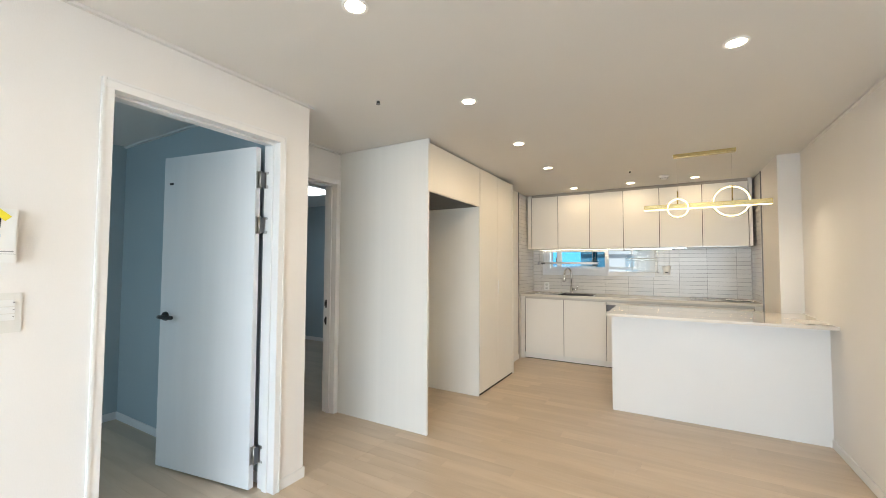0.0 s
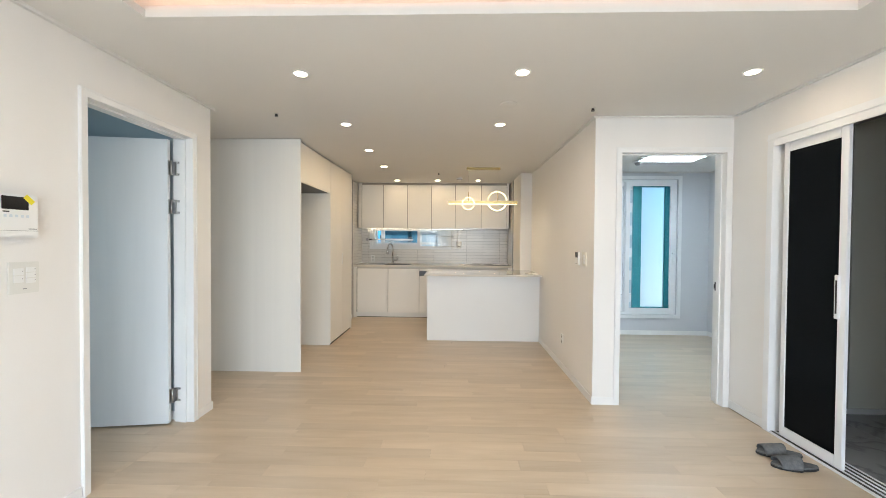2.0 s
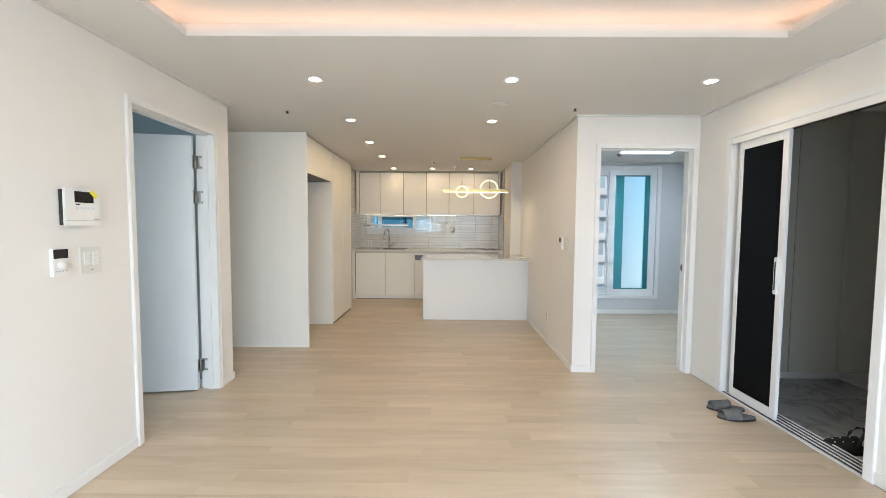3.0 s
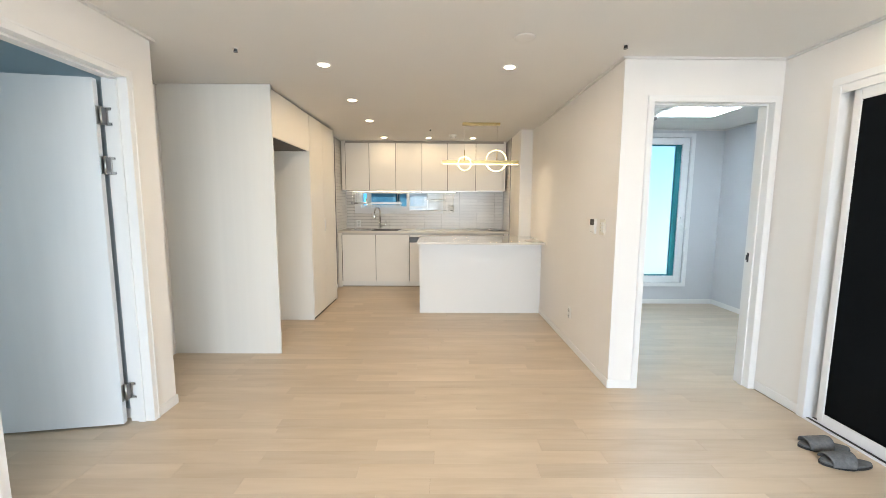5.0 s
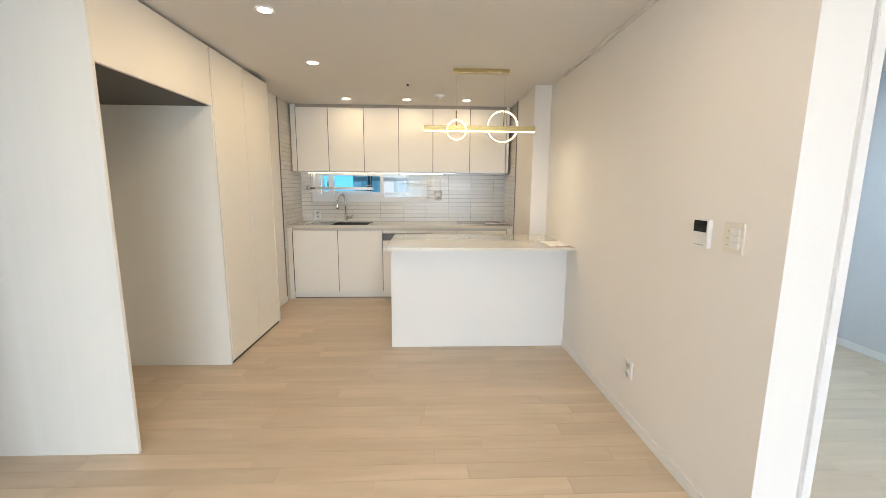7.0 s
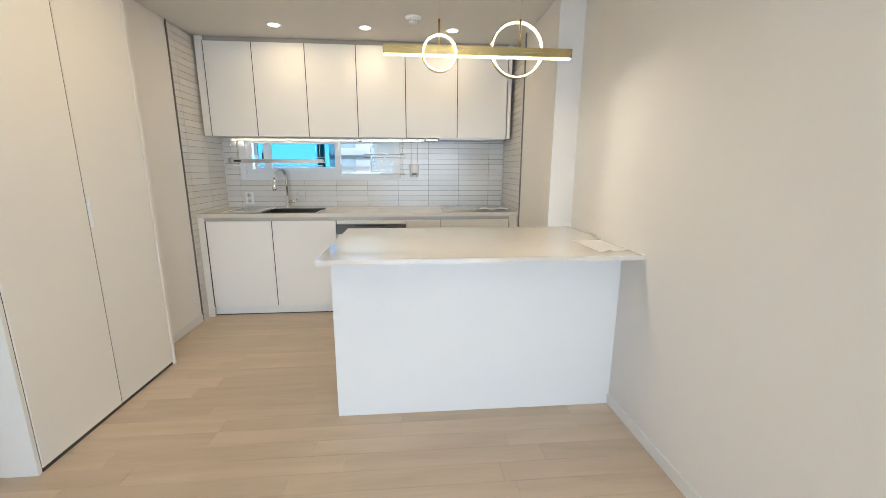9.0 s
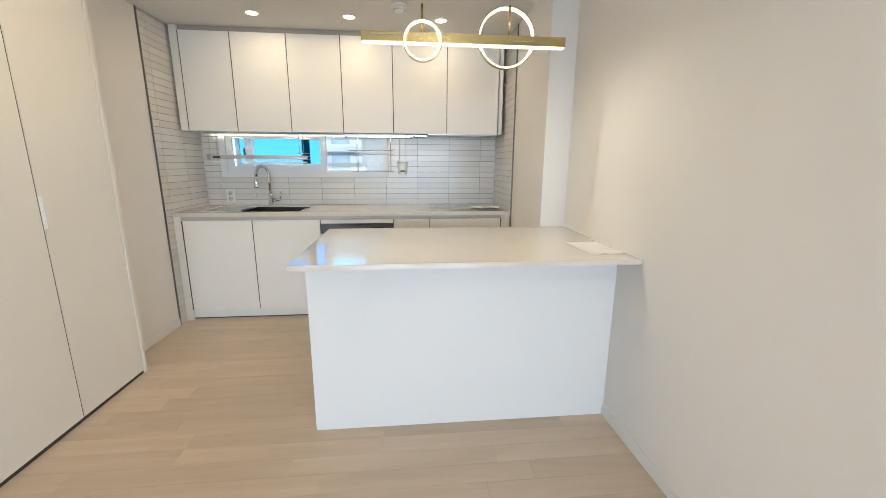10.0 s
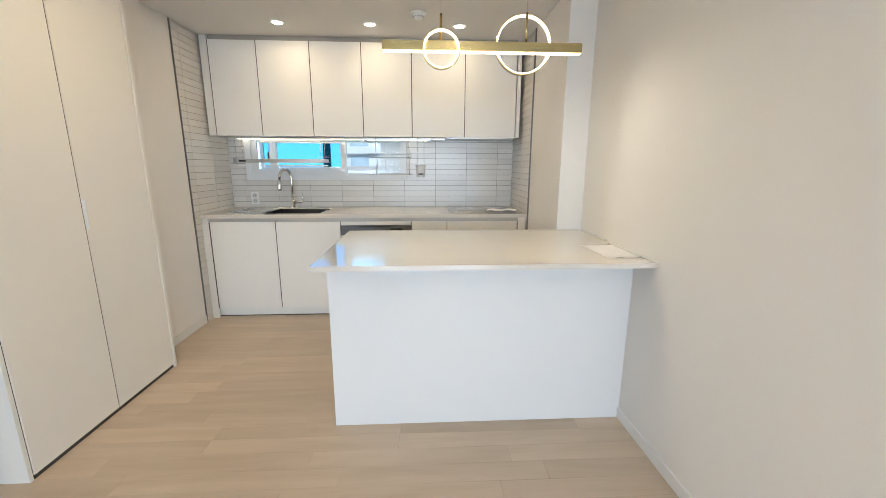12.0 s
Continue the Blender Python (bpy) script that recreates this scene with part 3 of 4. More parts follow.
# ---- kitchen run ----
KY = 5.45           # front of the base doors
KX0, KX1 = -1.70, 0.995
base_root = thing("base_cabinet", (-1.40, 5.75, 0), "cream handleless sink base cabinet under the worktop", "cabinet", "kitchen base cabinets")
part("carcass", bx(-1.672, -0.58, KY + 0.024, 6.05, 0.09, 0.62), CABW, base_root)
part("filler", bx(KX0, -1.648, KY, KY + 0.022, 0.0, 0.8685, 0.001), CABW, base_root)
part("door", bx(-1.638, -1.113, KY, KY + 0.02, 0.088, 0.835, 0.0015), CABW, base_root)
part("door", bx(-1.106, -0.580, KY, KY + 0.02, 0.088, 0.835, 0.0015), CABW, base_root)
part("shadow_gap", bx(-1.647, -0.576, KY + 0.0205, KY + 0.0235, 0.088, 0.834), DARKGAP, base_root)
part("seam", bx(-1.1125, -1.1065, KY + 0.003, KY + 0.0204, 0.09, 0.833), DARKGAP, base_root)
part("seam", bx(-1.6475, -1.6385, KY + 0.003, KY + 0.0204, 0.09, 0.833), DARKGAP, base_root)
GROOVE = mat("groove_aluminium", (0.50, 0.475, 0.43), 0.4, 0.2, var=0.04)
part("finger_groove", bx(-1.6475, 0.930, KY + 0.014, KY + 0.0195, 0.8355, 0.8685), GROOVE, base_root, "pale aluminium finger groove")
part("plinth", bx(-1.66, 0.95, KY + 0.045, KY + 0.06, 0.0, 0.088), PANELW, base_root)
part("floor_gap", bx(-1.66, 0.95, KY + 0.043, KY + 0.046, 0.0, 0.008), DARKGAP, base_root)

dish = thing("dishwasher", (-0.28, 5.75, 0.09), "built-in dishwasher with a dark control strip behind a cream front", "dishwasher")
part("body", bx(-0.574, 0.018, KY + 0.024, 6.05, 0.09, 0.83), DSTEEL, dish)
part("front", bx(-0.572, 0.016, KY, KY + 0.02, 0.088, 0.715, 0.0015), CABW, dish)
ctl = part("control_strip", bx(-0.572, 0.016, KY - 0.002, KY + 0.02, 0.72, 0.800, 0.002), mat("control_grey", (0.11, 0.11, 0.115), 0.4, 0.3), dish, "dark grey control strip")
part("grip_slot", bx(-0.42, -0.16, KY - 0.0035, KY - 0.002, 0.788, 0.797), BLACK, ctl)
part("display", bx(-0.165, -0.06, KY - 0.0035, KY - 0.002, 0.735, 0.775), SCREEN, ctl)
part("top_filler", bx(-0.572, 0.016, KY + 0.004, KY + 0.02, 0.804, 0.835, 0.001), CABW, dish)

cook = thing("base_cabinet", (0.48, 5.75, 0), "cream handleless base cabinet with drawers under the hob", "cabinet", "kitchen base cabinets")
part("carcass", bx(0.03, 0.93, KY + 0.024, 6.05, 0.09, 0.84), DARKGAP, cook)
part("seam", bx(0.3185, 0.3225, KY + 0.003, KY + 0.0204, 0.09, 0.833), DARKGAP, cook)
part("seam", bx(0.9225, 0.9295, KY + 0.003, KY + 0.0204, 0.09, 0.833), DARKGAP, cook)
for p, q in ((0.022, 0.318), (0.323, 0.922)):
    part("drawer", bx(p, q, KY, KY + 0.02, 0.60, 0.835, 0.0015), CABW, cook)
    part("door", bx(p, q, KY, KY + 0.02, 0.088, 0.595, 0.0015), CABW, cook)
part("filler", bx(0.9305, KX1, KY, KY + 0.022, 0.0, 0.8685, 0.001), CABW, cook)

# the worktop, cut out for the sink
SX0, SX1, SY0, SY1 = -1.255, -0.735, 5.50, 5.885
top_bm = bx(KX0, SX0, 5.425, 6.049, 0.869, 0.90)
bx(SX1, KX1, 5.425, 6.049, 0.869, 0.90, bm=top_bm)
bx(SX0, SX1, 5.425, SY0, 0.869, 0.90, bm=top_bm)
bx(SX0, SX1, SY1, 6.049, 0.869, 0.90, bm=top_bm)
solid("worktop", top_bm, QUARTZ_B, "pale beige quartz kitchen worktop on the base cabinets", "worktop")

sink = thing("kitchen_sink", (-1.0, 5.69, 0.68), "undermount stainless steel sink bowl set in the worktop", "sink")
sb = bx(SX0 - 0.003, SX1 + 0.003, SY0 - 0.003, SY1 + 0.003, 0.665, 0.672)
for q in ((SX0 - 0.006, SX0 + 0.001, SY0, SY1), (SX1 - 0.001, SX1 + 0.006, SY0, SY1), (SX0, SX1, SY0 - 0.006, SY0 + 0.001), (SX0, SX1, SY1 - 0.001, SY1 + 0.006)):
    bx(*q, 0.672, 0.8985, bm=sb)
part("bowl", sb, mat("sink_steel", (0.10, 0.095, 0.09), 0.3, 0.9, var=0.1, scale=6), sink, "dark brushed steel bowl")
part("drain", lathe([(0, 0.672), (0.04, 0.673), (0.045, 0.676), (0.048, 0.672)], 24, (-1.0, 5.72, 0.001)), DSTEEL, sink)
part("ledge", bx(SX1 - 0.05, SX1, SY0, SY1, 0.88, 0.885), STEEL, sink)
board = thing("drain_board", (-1.36, 5.67, 0.90), "flat wrapped metal drainer plate lying beside the sink", "drain board")
part("plate", bx(-1.50, -1.20, 5.475, 5.86, 0.901, 0.907, 0.002), FILM, board)
part("rim", bx(-1.505, -1.495, 5.475, 5.86, 0.901, 0.911, 0.002), STEEL, board)
part("rim", bx(-1.205, -1.195, 5.475, 5.86, 0.901, 0.911, 0.002), STEEL, board)

tap = thing("kitchen_tap", (-1.11, 5.95, 0.90), "tall chrome arched pull-out kitchen tap behind the sink", "tap")
part("base", lathe([(0, 0), (0.027, 0), (0.027, 0.008), (0.021, 0.014), (0.020, 0.10), (0.016, 0.105), (0, 0.105)], 24, (-1.11, 5.95, 0.90)), CHROME, tap)
arc = [(-1.11, 5.95, 1.0), (-1.11, 5.95, 1.15)]
for i in range(11):
    a = math.pi * i / 10
    arc.append((-1.11 - 0.038 * (1 - math.cos(a)), 5.95 - 0.05 * (1 - math.cos(a)), 1.175 + 0.085 * math.sin(a)))
part("neck", tube(arc, 0.0135, 16), CHROME, tap)
ex, ey = arc[-1][0], arc[-1][1]
hd = part("spray_head", lathe([(0, 0), (0.021, 0), (0.023, 0.008), (0.018, 0.06), (0.013, 0.10), (0, 0.10)], 20, (ex - 0.004, ey, 1.075)), CHROME, tap)
part("nozzle_ring", lathe([(0.0, -0.004), (0.019, -0.004), (0.020, 0.0), (0, 0.0)], 20, (ex - 0.004, ey, 1.075)), BLACK, hd)
part("lever_body", cyl((-1.09, 5.95, 0.955), (-1.025, 5.95, 0.957), 0.016), CHROME, tap)
part("lever", tube([(-1.03, 5.95, 0.957), (-1.022, 5.95, 0.99), (-1.018, 5.95, 1.045)], 0.006), CHROME, tap)

# upper cabinets
UY = 5.70
UZ0, UZ1 = 1.545, 2.298
edges = [-1.622, -1.24, -0.811, -0.388, 0.030, 0.486, 0.932]
for i in range(6):
    p, q = edges[i], edges[i + 1]
    lab = "cream handleless wall cabinet hung over the worktop"
    if i == 5:
        lab = "cream wall cabinet that hides the cooker hood"
    r = thing("wall_cabinet", ((p + q) / 2, 5.88, UZ0), lab, "cabinet", "kitchen wall cabinets")
    part("carcass", bx(p + 0.001, q - 0.001, UY + 0.024, 6.045, UZ0 + 0.002, UZ1 - 0.004), CABW, r)
    part("door", bx(p + 0.0035, q - 0.0035, UY, UY + 0.02, UZ0 - 0.004, UZ1 - 0.006, 0.0012), CABW, r)
    part("shadow_gap", bx(p + 0.0005, q - 0.0005, UY + 0.0205, UY + 0.0235, UZ0, UZ1 - 0.004), DARKGAP, r)
    part("seam", bx(p - 0.003, p + 0.003, UY + 0.004, UY + 0.0203, UZ0 - 0.002, UZ1 - 0.007), DARKGAP, r)
    if i == 0:
        part("end_panel", bx(-1.682, -1.6265, UY - 0.001, 6.045, UZ0 - 0.004, HK - 0.004, 0.001), CABW, r)
    if i == 5:
        part("end_panel", bx(0.9365, 0.968, UY - 0.001, 6.045, UZ0 - 0.004, HK - 0.004, 0.001), CABW, r)
# Solid strip stands in for the gap up to the ceiling, coloured as its shade.
solid("gap_strip_over_cabinets", bx(-1.622, 0.932, UY + 0.014, 6.045, UZ1 - 0.003, HK), mat("gap_shade_grey", (0.38, 0.35, 0.31), 0.6), kind="structure")

strip = thing("under_cabinet_light", (-0.95, 5.76, UZ0 - 0.012), "slim warm light bar under the wall cabinets", "light bar")
part("housing", bx(-1.60, -0.42, 6.010, 6.030, UZ0 - 0.010, UZ0 - 0.004, 0.001), WPLAST, strip)
part("diffuser", bx(-1.595, -0.425, 6.017, 6.023, UZ0 - 0.0115, UZ0 - 0.010), STRIP_G, strip)
lamp2 = thing("under_cabinet_light", (-0.1, 5.90, UZ0 - 0.03), "slim warm light bar with metal ends under the wall cabinets", "light bar")
part("housing", bx(-0.41, 0.195, 5.87, 5.93, UZ0 - 0.022, UZ0 - 0.004, 0.002), STEEL, lamp2)
part("diffuser", bx(-0.38, 0.165, 5.878, 5.922, UZ0 - 0.032, UZ0 - 0.022), STRIP_S, lamp2)
for p, q in ((-0.412, -0.381), (0.166, 0.197)):
    part("end_cap", bx(p, q, 5.866, 5.934, UZ0 - 0.036, UZ0 - 0.022, 0.002), DSTEEL, lamp2, "dark metal end cap")
part("edge_trim", bx(-0.381, 0.166, 5.868, 5.877, UZ0 - 0.035, UZ0 - 0.029, 0.001), DSTEEL, lamp2)
hood = thing("cooker_hood", (0.40, 5.88, UZ0 - 0.02), "slim grey cooker hood grille under the wall cabinets", "cooker hood")
part("grille", bx(0.21, 0.325, 5.85, 5.95, UZ0 - 0.022, UZ0 - 0.004, 0.002), STEEL, hood)
part("panel", bx(0.33, 0.92, 5.74, 6.02, UZ0 - 0.012, UZ0 - 0.004, 0.001), STEEL, hood)

# the drawn-out plate tray hanging before the window
tray = thing("hanging_dish_rail", (-1.13, 5.85, 1.30), "grey metal dish rail with a clear drip tray hung on wires", "dish rack")
part("rail", bx(-1.56, -0.735, 5.84, 5.865, 1.318, 1.352, 0.004), STEEL, tray)
part("end_cap", bx(-1.575, -1.545, 5.836, 5.869, 1.314, 1.356, 0.004), mat("grey_cap", (0.33, 0.33, 0.34), 0.4), tray)
part("badge", bx(-1.525, -1.465, 5.8385, 5.840, 1.326, 1.342), BLACK, tray)
part("drip_tray", bx(-1.52, -0.75, 5.80, 5.90, 1.288, 1.300, 0.004), WPLAST, tray)
for x in (-1.55, -1.49, -0.80, -0.765):
    part("hanger", cyl((x, 5.853, 1.35), (x, 5.853, UZ0 - 0.004), 0.0022, seg=8), CHROME, tray)
for z in (1.32, 1.345, 1.37):
    part("wire_loop", tube([(-0.82, 5.80, z), (-0.72, 5.80, z), (-0.72, 5.90, z), (-0.82, 5.90, z)], 0.0022, 6), CHROME, tray)

rack = thing("hanging_wire_rack", (-0.15, 5.85, 1.20), "thin chrome wire rack hanging under the light bar", "wire rack")
for x in (-0.30, -0.005):
    for y in (5.80, 5.90):
        part("upright", cyl((x, y, 1.215), (x, y, UZ0 - 0.004), 0.0022, seg=8), CHROME, rack)
for z in (1.22, 1.37, 1.40):
    for y in (5.80, 5.90):
        part("wire", cyl((-0.37, y, z), (0.02, y, z), 0.0022, seg=8), CHROME, rack)
for i in range(6):
    x = -0.34 + i * 0.065
    part("wire", cyl((x, 5.80, 1.22), (x, 5.90, 1.22), 0.0018, seg=6), CHROME, rack)

pot = thing("utensil_pot", (0.100, 5.83, 1.19), "white utensil cup hanging from two thin wires", "utensil cup")
part("cup", lathe([(0, 0), (0.034, 0), (0.038, 0.01), (0.045, 0.085), (0.045, 0.105), (0.050, 0.107), (0.050, 0.113), (0.041, 0.113), (0.034, 0.012), (0, 0.012)], 24, (0.100, 5.83, 1.192)), WPLAST, pot)
part("label_bar", bx(0.080, 0.120, 5.787, 5.7905, 1.215, 1.228), BLACK, pot)
for x in (0.074, 0.132):
    part("wire", cyl((x, 5.83, 1.295), (x, 5.83, UZ0 - 0.004), 0.002, seg=8), CHROME, pot)

# outlet on the tiles, wrapped hob
def wall_plate_y(name, x, y, z, w, h, label, category):
    r = thing(name, (x, y, z), label, category)
    part("plate", bx(x - w / 2, x + w / 2, y - 0.009, y, z - h / 2, z + h / 2, 0.003), WPLAST, r)
    return r


o = wall_plate_y("power_outlet", -1.495, 6.046, 0.985, 0.075, 0.12, "white double power outlet set in the wall tiles", "outlet")
for dz in (-0.026, 0.026):
    s = part("socket", lathe([(0, 0), (0.019, 0), (0.021, 0.003), (0, 0.0031)], 20, (-1.495, 6.037, 0.985 + dz), "Y"), mat("pale_socket", (0.60, 0.60, 0.585), 0.4), o)
    for dx in (-0.008, 0.008):
        part("pin_hole", cyl((-1.495 + dx, 6.035, 0.985 + dz), (-1.495 + dx, 6.033, 0.985 + dz), 0.003, seg=8), BLACK, s)

hob = thing("wrapped_hob", (0.64, 5.77, 0.90), "black hob still wrapped in crumpled grey protective film", "hob")
part("glass_top", bx(0.36, 0.93, 5.53, 6.0, 0.9015, 0.907, 0.002), BLACKGLASS, hob)
wf = bmesh.new()
N, M = 28, 22
grid = [[wf.verts.new((0.345 + 0.60 * i / N, 5.505 + 0.515 * j / M, 0.9012 if i in (0, N) or j in (0, M) else 0.9080 + 0.007 * abs(noise.noise(Vector((i * 0.33, j * 0.41, 3.1)))) + 0.004 * abs(noise.noise(Vector((i * 0.9, j * 0.8, 7.7)))))) for j in range(M + 1)] for i in range(N + 1)]
for i in range(N):
    for j in range(M):
        wf.faces.new([grid[i][j], grid[i + 1][j], grid[i + 1][j + 1], grid[i][j + 1]]).smooth = True
part("film", wf, FILM, hob, "crumpled translucent grey film")
ps = bmesh.new()
N = 12
grid = [[ps.verts.new((0.66 + 0.26 * i / N + 0.05 * j / N, 5.49 + 0.2 * j / N, 0.9175 + 0.003 * math.sin(i * 0.9) + 0.003 * math.cos(j * 0.8))) for j in range(N + 1)] for i in range(N + 1)]
for i in range(N):
    for j in range(N):
        ps.faces.new([grid[i][j], grid[i + 1][j], grid[i + 1][j + 1], grid[i][j + 1]]).smooth = True
part("leaflet", ps, PAPER, hob, "loose white leaflet")

# ---- island ----
isl = thing("kitchen_island", (0.39, 4.3, 0), "white peninsula counter with a glossy cream quartz top against the wall", "kitchen island")
part("front_panel", bx(-0.335, 1.1355, 3.948, 3.968, 0, 0.862, 0.001), ISLW, isl)
part("end_panel", bx(-0.335, -0.315, 3.9685, 4.66, 0, 0.862, 0.001), ISLW, isl)
part("body", bx(-0.313, 1.12, 3.9695, 4.62, 0.09, 0.862), CABW, isl)
part("plinth", bx(-0.313, 1.12, 4.0, 4.58, 0, 0.089), PANELW, isl)
part("top", bx(-0.362, 1.160, 3.757, 4.686, 0.8625, 0.885, 0.003), QUARTZ, isl, "glossy cream quartz slab with rounded edges")
part("end_bead", bx(1.1365, 1.1595, 3.750, 3.757, 0.864, 0.884, 0.001), WPLAST, isl)
part("sealant", bx(1.148, 1.168, 4.245, 4.686, 0.885, 0.8885, 0.001), WPLAST, isl, "white sealant bead along the wall")
part("sealant", bx(1.130, 1.136, 3.757, 4.24, 0.885, 0.8885, 0.001), WPLAST, isl)

sheet = bmesh.new()
N = 14
quad = [Vector((0.951, 4.152, 0)), Vector((1.125, 4.160, 0)), Vector((1.125, 3.868, 0)), Vector((0.962, 3.850, 0))]
grid = []
for i in range(N + 1):
    row = []
    for j in range(N + 1):
        u, v = i / N, j / N
        p = quad[0].lerp(quad[1], u).lerp(quad[3].lerp(quad[2], u), v)
        lift = 0.006 * max(0, v - 0.7) ** 2 / 0.09 * max(0, math.sin(u * 9.2 - 1.2)) + 0.0003
        row.append(sheet.verts.new((p.x, p.y, 0.8855 + lift)))
    grid.append(row)
for i in range(N):
    for j in range(N):
        sheet.faces.new([grid[i][j], grid[i][j + 1], grid[i + 1][j + 1], grid[i + 1][j]]).smooth = True
bmesh.ops.recalc_face_normals(sheet, faces=sheet.faces)
solid("paper_sheet", sheet, PAPER, "plain white sheet of paper lying on the island top", "paper")

# ---- pendant over the island ----
PY = 4.12
pend = thing("pendant_lamp", (0.4, PY, H), "brass bar pendant lamp with two glowing rings on thin wires", "pendant lamp")
part("ceiling_plate", bx(0.175, 0.63, PY - 0.03, PY + 0.03, H - 0.028, H, 0.002), GOLD, pend)
bar = part("bar", bx(-0.066, 0.862, PY - 0.02, PY + 0.02, 1.815, 1.856, 0.0015), GOLD, pend, "long brushed brass bar")
part("bar_diffuser", bx(-0.062, 0.858, PY - 0.015, PY + 0.015, 1.8105, 1.8145), RING_G, bar, "warm glowing strip")


def ring(x, y, z, r, w=0.009, d=0.022):
    """A brass hoop, square in section, with a lit face on its front."""
    hoop = lathe([(r, -d / 2), (r, d / 2), (r - w, d / 2), (r - w, -d / 2), (r, -d / 2)], 56, (x, y, z), "Y")
    for f in hoop.faces:
        f.smooth = False
    bmesh.ops.remove_doubles(hoop, verts=hoop.verts, dist=1e-6)
    h = part("ring", hoop, GOLD, pend, "brass ring with a warm lit edge")
    lit = lathe([(r - 0.005, 0), (r - 0.005, 0.003), (r - w + 0.0005, 0.003), (r - w + 0.0005, 0), (r - 0.005, 0)], 56, (x, y - d / 2 - 0.0006, z), "Y")
    part("ring_diffuser", lit, RING_G, h)
    inn = lathe([(r - w - 0.0004, -d / 2 + 0.004), (r - w - 0.0004, d / 2 - 0.004), (r - w - 0.002, d / 2 - 0.004), (r - w - 0.002, -d / 2 + 0.004), (r - w - 0.0004, -d / 2 + 0.004)], 56, (x, y, z), "Y")
    part("ring_diffuser", inn, RING_G, h)


bar_beam = new("pendant_beam", bpy.data.lights.new("pendant_beam", "AREA"))
bar_beam.data.shape, bar_beam.data.size, bar_beam.data.size_y, bar_beam.data.energy, bar_beam.data.color = "RECTANGLE", 0.7, 0.028, 5.0, (1.0, 0.82, 0.58)
bar_beam.matrix_world = look((0.398, PY, 1.8095), (0.398, PY, 0)) @ pose(0, 0, 0, 0, 0, 0)
ring(0.203, PY - 0.033, 1.815, 0.087)
ring(0.595, PY + 0.033, 1.856, 0.134)
for x, ztop in ((0.203, 1.975), (0.600, 1.985)):
    part("rod", cyl((x, PY, 1.856), (x, PY, ztop), 0.0055, seg=12), GOLD, pend)
    part("wire", cyl((x, PY, ztop), (x, PY, H - 0.028), 0.0011, seg=6), STEEL, pend)

# ---- ceiling fittings ----
first = None
for x, y, z in ((-0.908, 1.16, H), (0.415, 1.16, H), (1.75, 1.17, H), (-0.915, 2.165, H), (0.402, 2.185, H), (-0.926, 3.115, H), (-0.928, 4.025, H), (-0.95, 5.40, HK), (-0.27, 5.40, HK), (0.405, 5.40, HK)):
    if first is None:
        first = thing("downlight", (x, y, z), "round recessed warm white ceiling downlight", "downlight", "ceiling downlights")
        part("bezel", lathe([(0.038, 0.0), (0.038, -0.004), (0.045, -0.006), (0.051, -0.003), (0.051, 0.0)], 36, (x, y, z)), WPLAST, first)
        part("lens", lathe([(0, -0.003), (0.0375, -0.003), (0.0375, -0.0005), (0, -0.0005)], 36, (x, y, z)), LAMP_W, first)
    else:
        copy_thing(first, Matrix.Translation((x, y, z)))
    lamp = new("downlight_beam", bpy.data.lights.new("downlight_beam", "AREA"))
    lamp.data.shape, lamp.data.size = "DISK", 0.07
    lamp.data.energy = KITCHEN_WATTS if z > H else DOWNLIGHT_WATTS * (1.05 if y > 2 else 1.0)
    lamp.data.color = WARM if y > 3 else SPOT_WARM
    lamp.location = (x, y, z - 0.0065)

det = thing("smoke_detector", (0.405, 1.69, H), "flat round white smoke detector on the ceiling", "smoke detector")
part("body", lathe([(0, -0.006), (0.050, -0.006), (0.062, -0.003), (0.064, 0), (0, 0)], 36, (0.405, 1.69, H)), CEIL, det)
det = thing("smoke_detector", (0.095, 5.15, HK), "white domed smoke detector with dark vents on the kitchen ceiling", "smoke detector")
part("base", lathe([(0, -0.012), (0.052, -0.012), (0.055, -0.008), (0.055, 0), (0, 0)], 32, (0.095, 5.15, HK)), WPLAST, det)
part("chamber", lathe([(0, -0.045), (0.022, -0.043), (0.034, -0.034), (0.038, -0.013), (0, -0.013)], 32, (0.095, 5.15, HK)), WPLAST, det)
for i in range(12):
    a = 2 * math.pi * i / 12
    c, s = math.cos(a), math.sin(a)
    part("vent", cyl((0.095 + 0.030 * c, 5.15 + 0.030 * s, HK - 0.030), (0.095 + 0.0385 * c, 5.15 + 0.0385 * s, HK - 0.030), 0.0045, seg=8), GPLAST, det)
det = thing("smoke_detector", (2.27, 3.72, H), "white domed smoke detector on the bedroom ceiling", "smoke detector")
part("base", lathe([(0, -0.012), (0.052, -0.012), (0.055, -0.008), (0.055, 0), (0, 0)], 32, (2.27, 3.72, H)), WPLAST, det)
part("chamber", lathe([(0, -0.045), (0.022, -0.043), (0.034, -0.034), (0.038, -0.013), (0, -0.013)], 32, (2.27, 3.72, H)), GPLAST, det)
for x, y, z in ((-1.393, 1.89, H), (1.045, 1.785, H), (-0.225, 4.72, HK)):
    sp = thing("sprinkler_head", (x, y, z), "small dark sprinkler head in the ceiling", "sprinkler")
    part("plate", lathe([(0, -0.003), (0.016, -0.003), (0.018, 0), (0, 0)], 20, (x, y, z)), CEIL, sp)
    part("head", cyl((x, y, z - 0.003), (x, y, z - 0.020), 0.010, 0.012, 12), BLACK, sp)
    part("deflector", cyl((x, y, z - 0.020), (x, y, z - 0.023), 0.013, seg=12), DSTEEL, sp)


